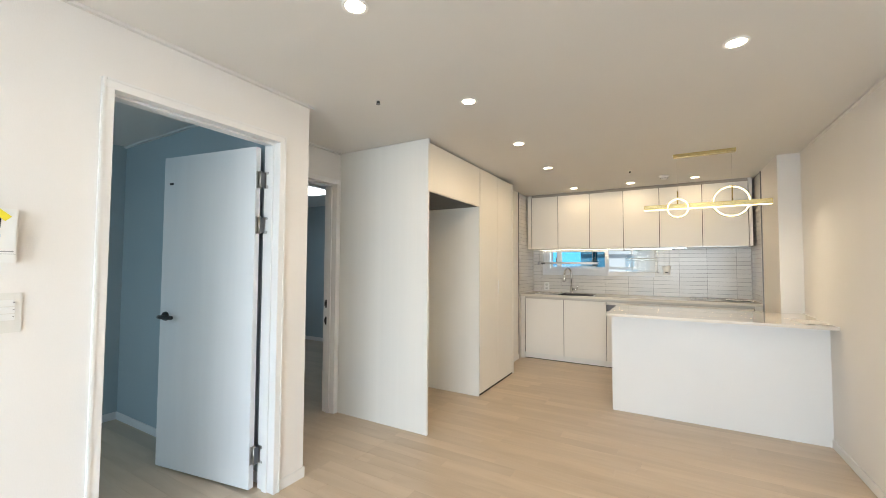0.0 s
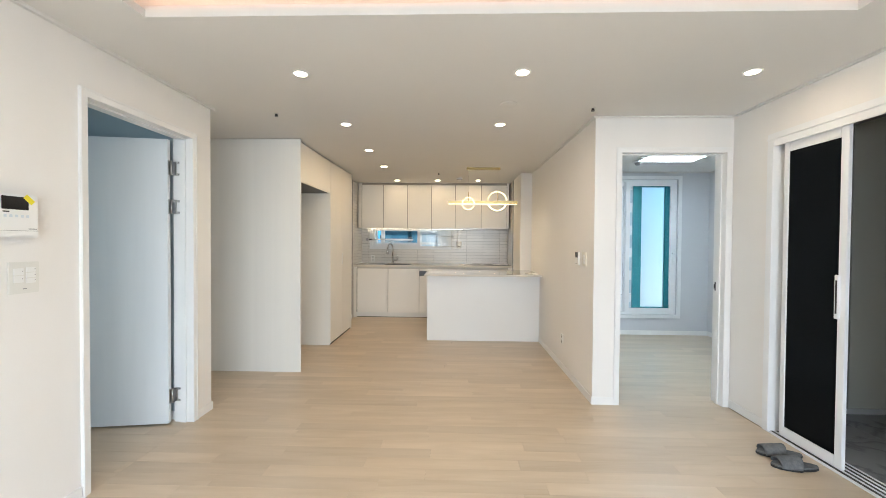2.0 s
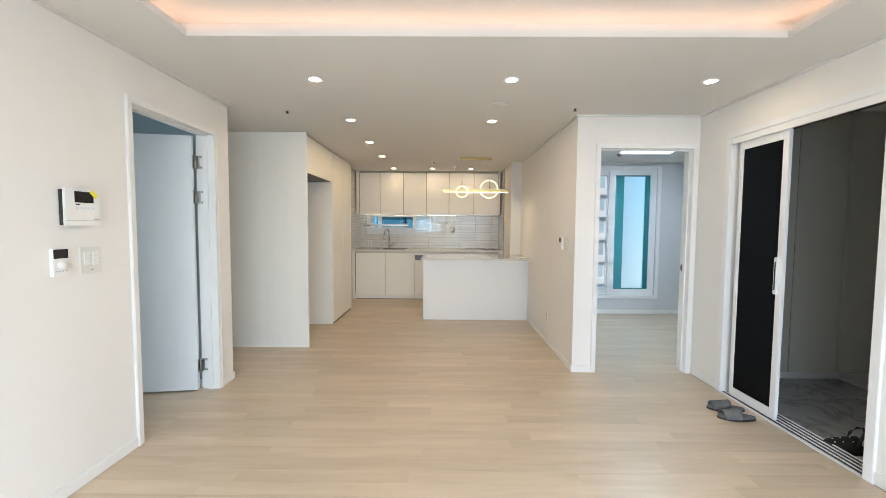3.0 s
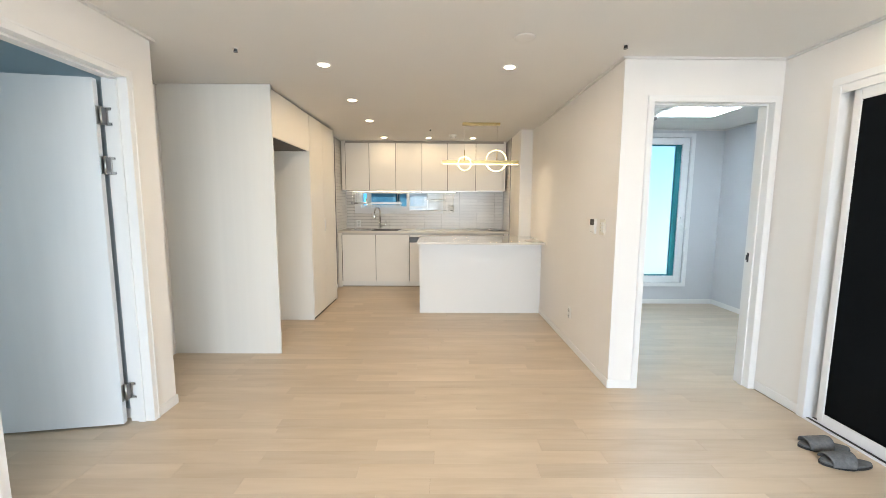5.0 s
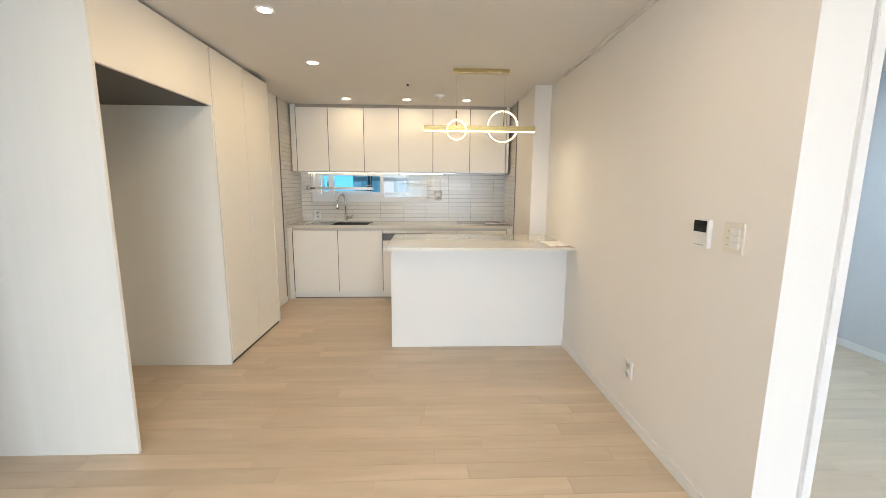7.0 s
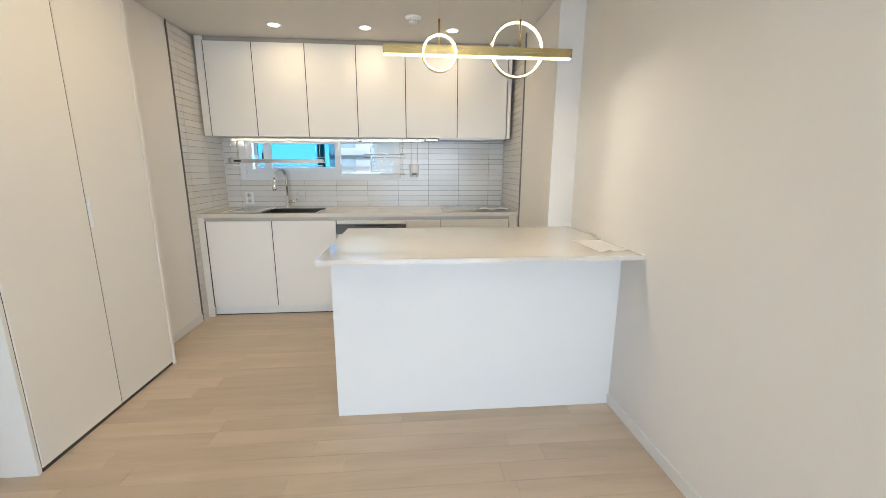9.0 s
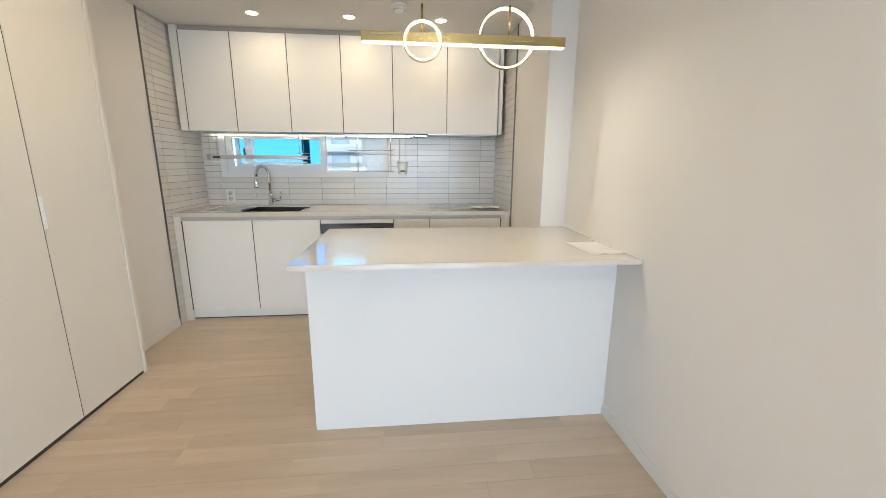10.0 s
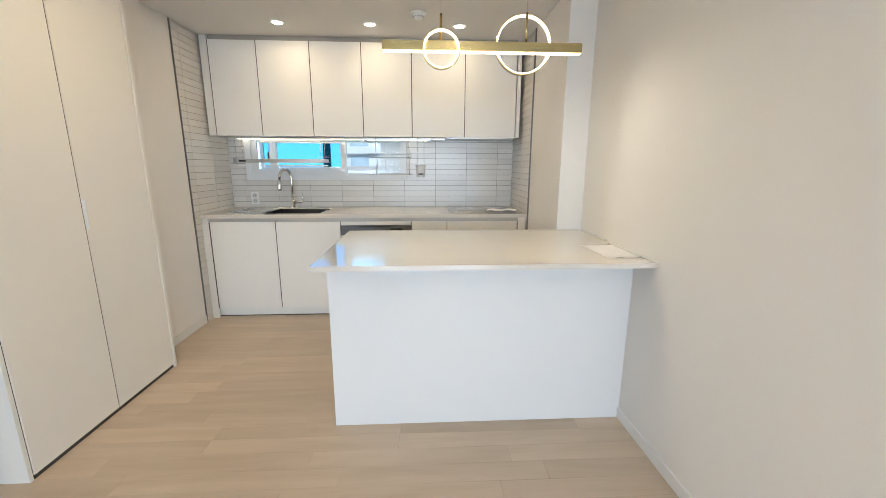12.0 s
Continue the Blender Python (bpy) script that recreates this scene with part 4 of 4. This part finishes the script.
def panel_light(x, y, w, d, label, lit):
    r = thing("ceiling_light", (x, y, H), label, "ceiling light")
    part("frame", bx(x - w / 2, x + w / 2, y - d / 2, y + d / 2, H - 0.035, H, 0.012), WPLAST, r)
    part("diffuser", bx(x - w / 2 + 0.012, x + w / 2 - 0.012, y - d / 2 + 0.012, y + d / 2 - 0.012, H - 0.045, H - 0.0352, 0.004), lit, r)


panel_light(2.48, 3.20, 0.62, 0.62, "square white panel ceiling light switched on", PANEL_G)
panel_light(-3.95, 3.62, 0.5, 0.5, "dim square panel light on the far room ceiling", DIM_G)


# ---- wall controls ----
def on_wall(x, s):
    """Boxes on a wall in a plane of constant x that faces s: depth, y and z ranges to a bmesh."""
    def b(d0, d1, y0, y1, z0, z1, bev=0.0):
        p, q = sorted((x + s * d0, x + s * d1))
        return bx(p, q, y0, y1, z0, z1, bev)
    return b


wb = on_wall(-1.836, 1)
ic = thing("video_intercom", (-1.836, 0.39, 1.39), "white wall intercom with a small dark screen and yellow sticker", "intercom")
part("back_box", wb(0, 0.022, 0.301, 0.480, 1.308, 1.478, 0.002), BLACK, ic)
part("face", wb(0.0225, 0.036, 0.294, 0.487, 1.302, 1.484, 0.005), WPLAST, ic)
part("screen", wb(0.036, 0.0375, 0.345, 0.445, 1.418, 1.472), SCREEN, ic)
stk = wb(0.0377, 0.0384, -0.021, 0.021, -0.011, 0.011)
stk.transform(Matrix.Translation((0, 0.447, 1.463)) @ Matrix.Rotation(radians(-42), 4, "X"))
part("sticker", stk, YELLOW, ic, "yellow sticker")
part("groove", wb(0.036, 0.0366, 0.297, 0.484, 1.330, 1.3315), GPLAST, ic)
for i in range(5):
    y = 0.352 + i * 0.021
    part("button", wb(0.036, 0.0372, y, y + 0.011, 1.386, 1.397, 0.002), mat("pale_button", (0.62, 0.68, 0.74), 0.4), ic)
part("label_bar", wb(0.036, 0.0366, 0.349, 0.373, 1.406, 1.411), BLACK, ic)
part("label_bar", wb(0.036, 0.0366, 0.445, 0.478, 1.337, 1.341), GPLAST, ic)

th = thing("thermostat", (-1.836, 0.283, 1.13), "white wall thermostat with a dark display and round dial", "thermostat")
part("body", wb(0, 0.018, 0.243, 0.324, 1.068, 1.198, 0.003), WPLAST, th)
part("display", wb(0.018, 0.0195, 0.249, 0.318, 1.152, 1.195), SCREEN, th)
part("dial", lathe([(0, 0.0185), (0.017, 0.0185), (0.019, 0.017), (0.019, 0)], 24, (-1.818, 0.283, 1.118), "X"), WPLAST, th)
for i in range(4):
    part("label_bar", wb(0.018, 0.0185, 0.254 + i * 0.016, 0.264 + i * 0.016, 1.090, 1.0935), GPLAST, th)

sw = thing("light_switch", (-1.836, 0.451, 1.13), "white wall switch plate with five small rockers", "light switch")
part("plate", wb(0, 0.008, 0.391, 0.512, 1.062, 1.198, 0.002), mat("ivory_plate", (0.72, 0.71, 0.67), 0.35), sw)
for z in (1.110, 1.142):
    part("rocker", wb(0.008, 0.0125, 0.407, 0.446, z, z + 0.029, 0.0015), WPLAST, sw)
for z in (1.105, 1.129, 1.153):
    part("rocker", wb(0.008, 0.0125, 0.455, 0.494, z, z + 0.021, 0.0015), WPLAST, sw)
for y, z in ((0.438, 1.156), (0.438, 1.124), (0.488, 1.115), (0.488, 1.139), (0.488, 1.163)):
    part("mark", wb(0.0125, 0.0128, y, y + 0.004, z, z + 0.004), GPLAST, sw)
part("label_bar", wb(0.008, 0.0084, 0.444, 0.460, 1.080, 1.084), GPLAST, sw)

eb = on_wall(1.136, -1)
th = thing("thermostat", (1.136, 2.37, 1.16), "small white wall thermostat with a dark display", "thermostat")
part("body", eb(0, 0.018, 2.318, 2.418, 1.100, 1.218, 0.003), WPLAST, th)
part("display", eb(0.018, 0.0195, 2.330, 2.406, 1.166, 1.214), SCREEN, th)
part("dial", lathe([(0, 0.0185), (0.015, 0.0185), (0.017, 0.017), (0.017, 0)], 24, (1.118, 2.368, 1.134), "X"), WPLAST, th)
part("label_bar", eb(0.018, 0.0184, 2.340, 2.396, 1.110, 1.113), GPLAST, th)
sw = thing("light_switch", (1.136, 2.2, 1.16), "ivory wall switch plate with three narrow rockers", "light switch")
part("plate", eb(0, 0.008, 2.150, 2.248, 1.100, 1.218, 0.002), mat("ivory_plate", (0.72, 0.69, 0.62), 0.35), sw)
for z in (1.120, 1.147, 1.174):
    part("rocker", eb(0.008, 0.0125, 2.165, 2.208, z, z + 0.023, 0.0015), WPLAST, sw)
    part("mark", eb(0.008, 0.0084, 2.220, 2.228, z + 0.009, z + 0.013), GPLAST, sw)
ol = thing("power_outlet", (1.136, 2.85, 0.315), "white double power outlet low on the wall", "outlet")
part("plate", eb(0, 0.009, 2.812, 2.892, 0.262, 0.366, 0.003), WPLAST, ol)
for z in (0.288, 0.340):
    s = part("socket", lathe([(0, 0.0), (0.020, 0.0), (0.022, -0.003), (0, -0.0031)], 20, (1.1265, 2.852, z), "X"), mat("socket_shade", (0.55, 0.55, 0.53), 0.4), ol)
    for dy in (-0.009, 0.009):
        part("pin_hole", cyl((1.1262, 2.852 + dy, z), (1.1225, 2.852 + dy, z), 0.003, seg=8), BLACK, s)


# ---- footwear ----
def sole_outline(length, w_toe, w_heel, n=36):
    pts = []
    for i in range(n):
        a = 2 * math.pi * i / n
        c, s = math.cos(a), math.sin(a)
        w = w_toe if c > 0 else w_heel
        w = w * (1 + 0.06 * c) - 0.006 * math.cos(2 * a)
        pts.append((c * length / 2, s * w / 2))
    return pts


def prism(outline, z0, z1, inset=0.0):
    bm = bmesh.new()
    lo = [bm.verts.new((x, y, z0)) for x, y in outline]
    hi = [bm.verts.new((x * (1 - inset), y * (1 - inset), z1)) for x, y in outline]
    n = len(lo)
    for i in range(n):
        bm.faces.new([lo[i], lo[(i + 1) % n], hi[(i + 1) % n], hi[i]]).smooth = True
    bm.faces.new(hi)
    bm.faces.new(lo[::-1])
    return bm


def vamp(x0, x1, half, height, z0, t=0.006, n=18, m=8, taper=0.1):
    """The arched upper of a slipper, open at both ends."""
    bm = bmesh.new()
    rows = []
    for k in range(m + 1):
        u = k / m
        x = x0 + (x1 - x0) * u
        hh = half * (1 - taper * u * u)
        hz = height * (1 - 0.35 * u)
        rows.append([bm.verts.new((x + 0.03 * math.sin(math.pi * i / n) * (1 - u) * -0.6, hh * math.cos(math.pi * i / n), z0 + hz * math.sin(math.pi * i / n) ** 0.8)) for i in range(n + 1)])
    for a, b in zip(rows, rows[1:]):
        for i in range(n):
            bm.faces.new([a[i], a[i + 1], b[i + 1], b[i]]).smooth = True
    bmesh.ops.recalc_face_normals(bm, faces=bm.faces)
    bmesh.ops.solidify(bm, geom=list(bm.faces), thickness=-t)
    return bm


def slipper(x, y, turn):
    m = Matrix.Translation((x, y, 0.0)) @ Matrix.Rotation(radians(turn), 4, "Z")
    r = thing("slipper", (x, y, 0.0), "grey felt open-toe house slipper lying by the foyer sill", "slipper", "pair of house slippers")
    for nm, b, mt in (("sole", prism(sole_outline(0.248, 0.096, 0.082), 0.0, 0.012), RUBBER),
                      ("footbed", prism(sole_outline(0.245, 0.094, 0.080), 0.0122, 0.022, 0.03), FELT),
                      ("upper", vamp(-0.005, 0.095, 0.050, 0.052, 0.013), FELT)):
        b.transform(m)
        part(nm, b, mt, r)
    return r


slipper(2.025, 1.265, 170)
slipper(2.005, 1.130, 174)

def toe_cap(x0, x1, half, h, z0):
    """A closed clog upper: a rounded shell, highest at the instep and low at the toe."""
    bm = bmesh.new()
    rings, seg = 9, 14
    rows = []
    for i in range(rings):
        u = i / (rings - 1)
        x = x0 + (x1 - x0) * math.sin(u * math.pi / 2)
        w = half * max(0.06, math.cos(u * math.pi / 2) ** 0.45)
        top = h * (1 - 0.42 * math.sin(u * math.pi / 2)) * max(0.08, math.cos(u * math.pi / 2) ** 0.4)
        rows.append([bm.verts.new((x, -w * math.cos(math.pi * k / seg), z0 + top * math.sin(math.pi * k / seg) ** 0.75)) for k in range(seg + 1)])
    for r0, r1 in zip(rows, rows[1:]):
        for k in range(seg):
            bm.faces.new((r0[k], r1[k], r1[k + 1], r0[k + 1]))
    bmesh.ops.recalc_face_normals(bm, faces=bm.faces)
    bmesh.ops.solidify(bm, geom=list(bm.faces), thickness=0.004)
    for f in bm.faces:
        f.smooth = True
    return bm


clog = thing("clog_sandal", (2.445, 0.80, -0.035), "black rubber clog with a heel strap and pale studs", "sandal")
cm = Matrix.Translation((2.445, 0.80, -0.034)) @ Matrix.Rotation(radians(162), 4, "Z")
for nm, b in (("sole", prism(sole_outline(0.26, 0.105, 0.086), 0.0, 0.028)), ("upper", toe_cap(-0.035, 0.122, 0.051, 0.075, 0.022))):
    b.transform(cm)
    part(nm, b, RUBBER, clog)
b = tube([(-0.01, -0.048, 0.055), (-0.025, -0.050, 0.10), (-0.05, -0.034, 0.14), (-0.06, 0.0, 0.152), (-0.05, 0.034, 0.14), (-0.025, 0.050, 0.10), (-0.01, 0.048, 0.055)], 0.008, 8)
b.transform(cm)
part("heel_strap", b, RUBBER, clog)
for i in range(9):
    u, a = 0.15 + 0.2 * (i // 3), math.pi * (0.28 + 0.22 * (i % 3))
    q = u * math.pi / 2
    p = cm @ Vector((-0.035 + 0.157 * math.sin(q), 0.052 * math.cos(q) ** 0.45 * math.cos(a), 0.024 + 0.075 * (1 - 0.42 * math.sin(q)) * math.cos(q) ** 0.4 * math.sin(a) ** 0.75))
    part("stud", lathe([(0, 0.004), (0.0035, 0.002), (0.004, -0.004), (0, -0.004)], 10, p), STUD, clog)


# ---- windows and what lies outside ----
def frame4(x0, x1, y0, y1, z0, z1, w, bev=0.003):
    """The four bars of a frame in an x-z plane."""
    yield bx(x0, x0 + w, y0, y1, z0, z1, bev)
    yield bx(x1 - w, x1, y0, y1, z0, z1, bev)
    yield bx(x0 + w, x1 - w, y0, y1, z0, z0 + w, bev)
    yield bx(x0 + w, x1 - w, y0, y1, z1 - w, z1, bev)


BLUEGLASS = glass("blue_glass", (0.16, 0.40, 0.56))
FROST = glass("frosted_glass", (0.60, 0.68, 0.71), 0.5)

kw = thing("window_1", (-0.80, 6.1, 1.16), "low white sliding kitchen window over the worktop", "window", kind="structure")
for b in frame4(-1.555, -0.040, 6.040, 6.060, 1.158, 1.62, 0.052):
    part("casing", b, PVC, kw)
for b in frame4(-1.529, -0.066, 6.0745, 6.2155, 1.186, 1.584, 0.02):
    part("frame", b, PVC, kw)


def sash(root, x0, x1, y, z0, z1, w, pane, label=""):
    s = part("sash", next(frame4(x0, x1, y - 0.014, y + 0.014, z0, z1, w)), PVC, root)
    for i, b in enumerate(frame4(x0, x1, y - 0.014, y + 0.014, z0, z1, w)):
        if i:
            part("sash_bar", b, PVC, s)
        else:
            b.free()
    g = part("pane", bx(x0 + w, x1 - w, y - 0.003, y + 0.003, z0 + w, z1 - w), pane, s, label)
    g.visible_shadow = False
    return s


sash(kw, -1.508, -0.617, 6.092, 1.207, 1.556, 0.053, GLASS)
sash(kw, -0.632, -0.087, 6.121, 1.207, 1.563, 0.013, GLASS)
sash(kw, -0.668, -0.250, 6.151, 1.249, 1.552, 0.040, GLASS)
sash(kw, -1.470, -0.632, 6.196, 1.249, 1.552, 0.034, BLUEGLASS, "blue tinted pane")
part("outer_panel", bx(-0.249, -0.087, 6.140, 6.162, 1.207, 1.563, 0.002), PVC, kw)
part("mullion", bx(-1.362, -1.287, 6.128, 6.152, 1.249, 1.552, 0.003), PVC, kw)
part("latch", bx(-1.376, -1.3625, 6.122, 6.140, 1.33, 1.42, 0.003), BLACK, kw, "black window latch")
part("outer_bar", bx(-0.866, -0.793, 6.2105, 6.225, 1.249, 1.552, 0.003), TEAL, kw, "blue-green outer bar")

bw = thing("window_2", (2.47, 4.5, 0.23), "tall white sliding bedroom window with frosted panes", "window", kind="structure")
for b in frame4(1.775, 3.214, 4.418, 4.442, 0.240, 2.248, 0.048):
    part("casing", b, PVC, bw)
for b in frame4(1.823, 3.164, 4.46, 4.62, 0.288, 2.200, 0.026):
    part("frame", b, PVC, bw)
s1 = sash(bw, 2.452, 3.138, 4.475, 0.314, 2.174, 0.062, GLASS)
s2 = sash(bw, 1.849, 2.50, 4.510, 0.314, 2.174, 0.062, GLASS)
for s, x, y in ((s1, 3.107, 4.461), (s2, 2.45, 4.496)):
    h = part("window_handle", bx(x - 0.012, x + 0.012, y - 0.012, y, 1.10, 1.22, 0.003), PVC, s)
    part("neck", cyl((x, y - 0.030, 1.16), (x, y - 0.012, 1.16), 0.008, seg=12), DSTEEL, s)
    part("grip", bx(x - 0.010, x + 0.010, y - 0.046, y - 0.028, 1.00, 1.18, 0.005), PVC, s)
for q in ((2.605, 2.722, 0.314, 2.174), (3.052, 3.137, 0.314, 2.174), (2.722, 3.052, 0.314, 0.378), (2.722, 3.052, 2.108, 2.174)):
    part("outer_bar", bx(q[0], q[1], 4.565, 4.60, q[2], q[3], 0.003), TEAL, bw, "blue-green outer frame")
g = part("frosted_pane", bx(2.722, 3.052, 4.580, 4.586, 0.378, 2.108), FROST, bw, "frosted pale blue pane")
g.visible_shadow = False


def sky_glow():
    m = bpy.data.materials.new("sky_glow")
    m.use_nodes = True
    n, li = m.node_tree.nodes, m.node_tree.links
    p = n["Principled BSDF"]
    p.inputs["Base Color"].default_value = (0, 0, 0, 1)
    geo = n.new("ShaderNodeNewGeometry")
    sep = n.new("ShaderNodeSeparateXYZ")
    li.new(geo.outputs["Position"], sep.inputs[0])
    mr = n.new("ShaderNodeMapRange")
    mr.inputs["From Min"].default_value, mr.inputs["From Max"].default_value = -18, 22
    li.new(sep.outputs["Z"], mr.inputs["Value"])
    r = n.new("ShaderNodeValToRGB")
    r.color_ramp.elements[0].color, r.color_ramp.elements[1].color = (0.80, 0.95, 1.0, 1), (0.25, 0.62, 0.95, 1)
    li.new(mr.outputs["Result"], r.inputs["Fac"])
    li.new(r.outputs["Color"], p.inputs["Emission Color"])
    p.inputs["Emission Strength"].default_value = 2.5
    return m


solid("backdrop", bx(-150, 200, 110, 110.5, -24, 110), sky_glow(), kind="structure")
CONC = mat("pale_concrete", (0.80, 0.83, 0.86), 0.8, var=0.08, scale=0.3)
FARWIN = mat("far_window", (0.48, 0.60, 0.68), 0.3, var=0.2, scale=0.4)


def apartment(x0, x1, y0, y1, z1, label):
    r = thing("apartment_building", ((x0 + x1) / 2, (y0 + y1) / 2, -24), label, "building")
    part("wall", bx(x0, x1, y0, y1, -24, z1), CONC, r)
    part("roof", bx(x0 - 0.4, x1 + 0.4, y0 - 0.4, y1 + 0.4, z1, z1 + 0.9), CONC, r)
    cols = int((x1 - x0) / 3.4)
    z = -14.0
    while z < z1 - 2.5:
        part("balcony_band", bx(x0 + 0.3, x1 - 0.3, y0 - 0.5, y0, z - 0.7, z), CONC, r)
        for c in range(cols):
            wx = x0 + (c + 0.5) * (x1 - x0) / cols
            part("window", bx(wx - 1.1, wx + 1.1, y0 - 0.06, y0, z + 0.2, z + 1.9), FARWIN, r)
        z += 2.9


apartment(-9.6, -1.2, 52, 64, 11.5, "pale concrete apartment block seen far beyond the kitchen window")
apartment(14, 25.0, 50, 60, 34, "tall pale apartment block far beyond the bedroom window")

# ---- pieces of floor and walls ----
PW, GAP = 0.105, 0.0009
unit_plank = mesh_of("plank", bx(-0.5, 0.5, -0.5, 0.5, -1.0, 0.0), FLOOR_P)
unit_stuff = []
rng = random.Random(7)
floor_ob = bpy.data.objects["floor"]


def lay(x0, x1, y0, y1, sink):
    y = y0
    row = 0
    while y < y1 - 0.01:
        ye = min(y + PW, y1)
        x = x0 - rng.uniform(0.05, 0.85)
        while x < x1 - 0.01:
            xe = x + 0.9
            p, q = max(x, x0), min(xe, x1)
            if q - p > 0.03:
                sink(p + GAP / 2, q - GAP / 2, y + GAP / 2, ye - GAP / 2)
            x = xe
        y = ye
        row += 1


made = [0]


def as_part(p, q, a, b):
    if made[0] >= 296:
        return as_stuff(p, q, a, b)
    made[0] += 1
    ob = new("plank", unit_plank)
    ob.parent = floor_ob
    ob.location = ((p + q) / 2, (a + b) / 2, 0)
    ob.scale = (q - p, b - a, 0.004)


def as_stuff(p, q, a, b):
    unit_stuff.append((p, q, a, b))


lay(-1.836, 2.196, 0.30, 1.98, as_part)
lay(-1.708, 1.136, 1.98, 6.05, as_part)
lay(-2.43, -1.708, 1.98, 4.62, as_stuff)
lay(-2.55, -1.836, 1.75, 1.98, as_stuff)
lay(-1.836, 2.212, -3.6, 0.30, as_stuff)
lay(1.29, 3.60, 1.98, 4.44, as_stuff)
lay(-3.90, -1.836, -1.28, 1.575, as_stuff)
lay(-5.48, -2.43, 1.98, 4.80, as_stuff)
verts, faces = [], []
for p, q, a, b in unit_stuff:
    k = len(verts)
    verts += [(p, a, 0), (q, a, 0), (q, b, 0), (p, b, 0), (p, a, -0.004), (q, a, -0.004), (q, b, -0.004), (p, b, -0.004)]
    faces += [(k, k + 1, k + 2, k + 3), (k, k + 4, k + 5, k + 1), (k + 1, k + 5, k + 6, k + 2), (k + 2, k + 6, k + 7, k + 3), (k + 3, k + 7, k + 4, k)]
me = bpy.data.meshes.new("planks")
me.from_pydata(verts, [], faces)
me.materials.append(FLOOR_S)
rest = new("planks", me)
rest.parent = floor_ob
tagged(rest, kind="stuff")

# foyer slabs
foyer_ob = bpy.data.objects["floor_foyer"]
unit_slab = mesh_of("slab", bx(-0.2985, 0.2985, -0.2985, 0.2985, -0.006, 0.0, 0.001), MARBLE)
for i in range(2):
    for j in range(5):
        ob = new("slab", unit_slab)
        ob.parent = foyer_ob
        ob.location = (2.652 + i * 0.6, -0.45 + j * 0.6 - 0.08, -0.034)

# wall tiles
TW, TH, TG = 0.303, 0.0515, 0.0028
UNIT = mesh_of("tile", bx(-0.5, 0.5, -0.5, 0.5, -0.5, 0.5), TILE)


def tiles(name, plane, face, s, a0, a1, z0, z1, joint, holes=()):
    """Stacked slim tiles on a thin grout bed; plane is the wall's axis, s the way that it faces."""
    if plane == "y":
        bed = bx(a0, a1, face - 0.0025, face, z0, z1)
    else:
        bed = bx(min(face, face + s * 0.0025), max(face, face + s * 0.0025), a0, a1, z0, z1)
    root = solid(name, bed, GROUT, kind="structure")
    cuts = [a0]
    j = joint - 20 * TW
    while j < a1 - 0.012:
        if j > a0 + 0.012:
            cuts.append(j)
        j += TW
    cuts.append(a1)
    z = z0
    while z < z1 - 0.01:
        ze = min(z + TH, z1)
        for p, q in zip(cuts, cuts[1:]):
            if any(p > h[0] - 0.02 and q < h[1] + 0.02 and z > h[2] - 0.02 and ze < h[3] + 0.02 for h in holes):
                continue
            ob = new("tile", UNIT)
            ob.parent = root
            d = 0.005
            if plane == "y":
                ob.location = ((p + q) / 2, face - 0.0025 - d / 2, (z + ze) / 2)
                ob.scale = (q - p - TG, d, ze - z - TG)
            else:
                ob.location = (face + s * (0.0025 + d / 2), (p + q) / 2, (z + ze) / 2)
                ob.scale = (d, q - p - TG, ze - z - TG)
        z = ze


tiles("tiles_north_low", "y", 6.058, -1, -1.699, 0.994, 0.90, 1.1575, 0.547)
tiles("tiles_north_left", "y", 6.058, -1, -1.699, -1.557, 1.1575, 1.545, 0.547)
tiles("tiles_north_right", "y", 6.058, -1, -0.038, 0.994, 1.1575, 1.545, 0.547)
tiles("tiles_west", "x", -1.708, 1, 5.360, 6.050, 0.0, HK - 0.001, 6.05)
tiles("tiles_east", "x", 1.003, -1, 5.405, 6.050, 0.0, HK - 0.001, 6.05)
solid("trim_tile_west", bx(-1.708, -1.697, 5.353, 5.3595, 0, HK), DSTEEL, kind="structure")
solid("trim_tile_east", bx(0.992, 1.003, 5.398, 5.4045, 0, HK), DSTEEL, kind="structure")
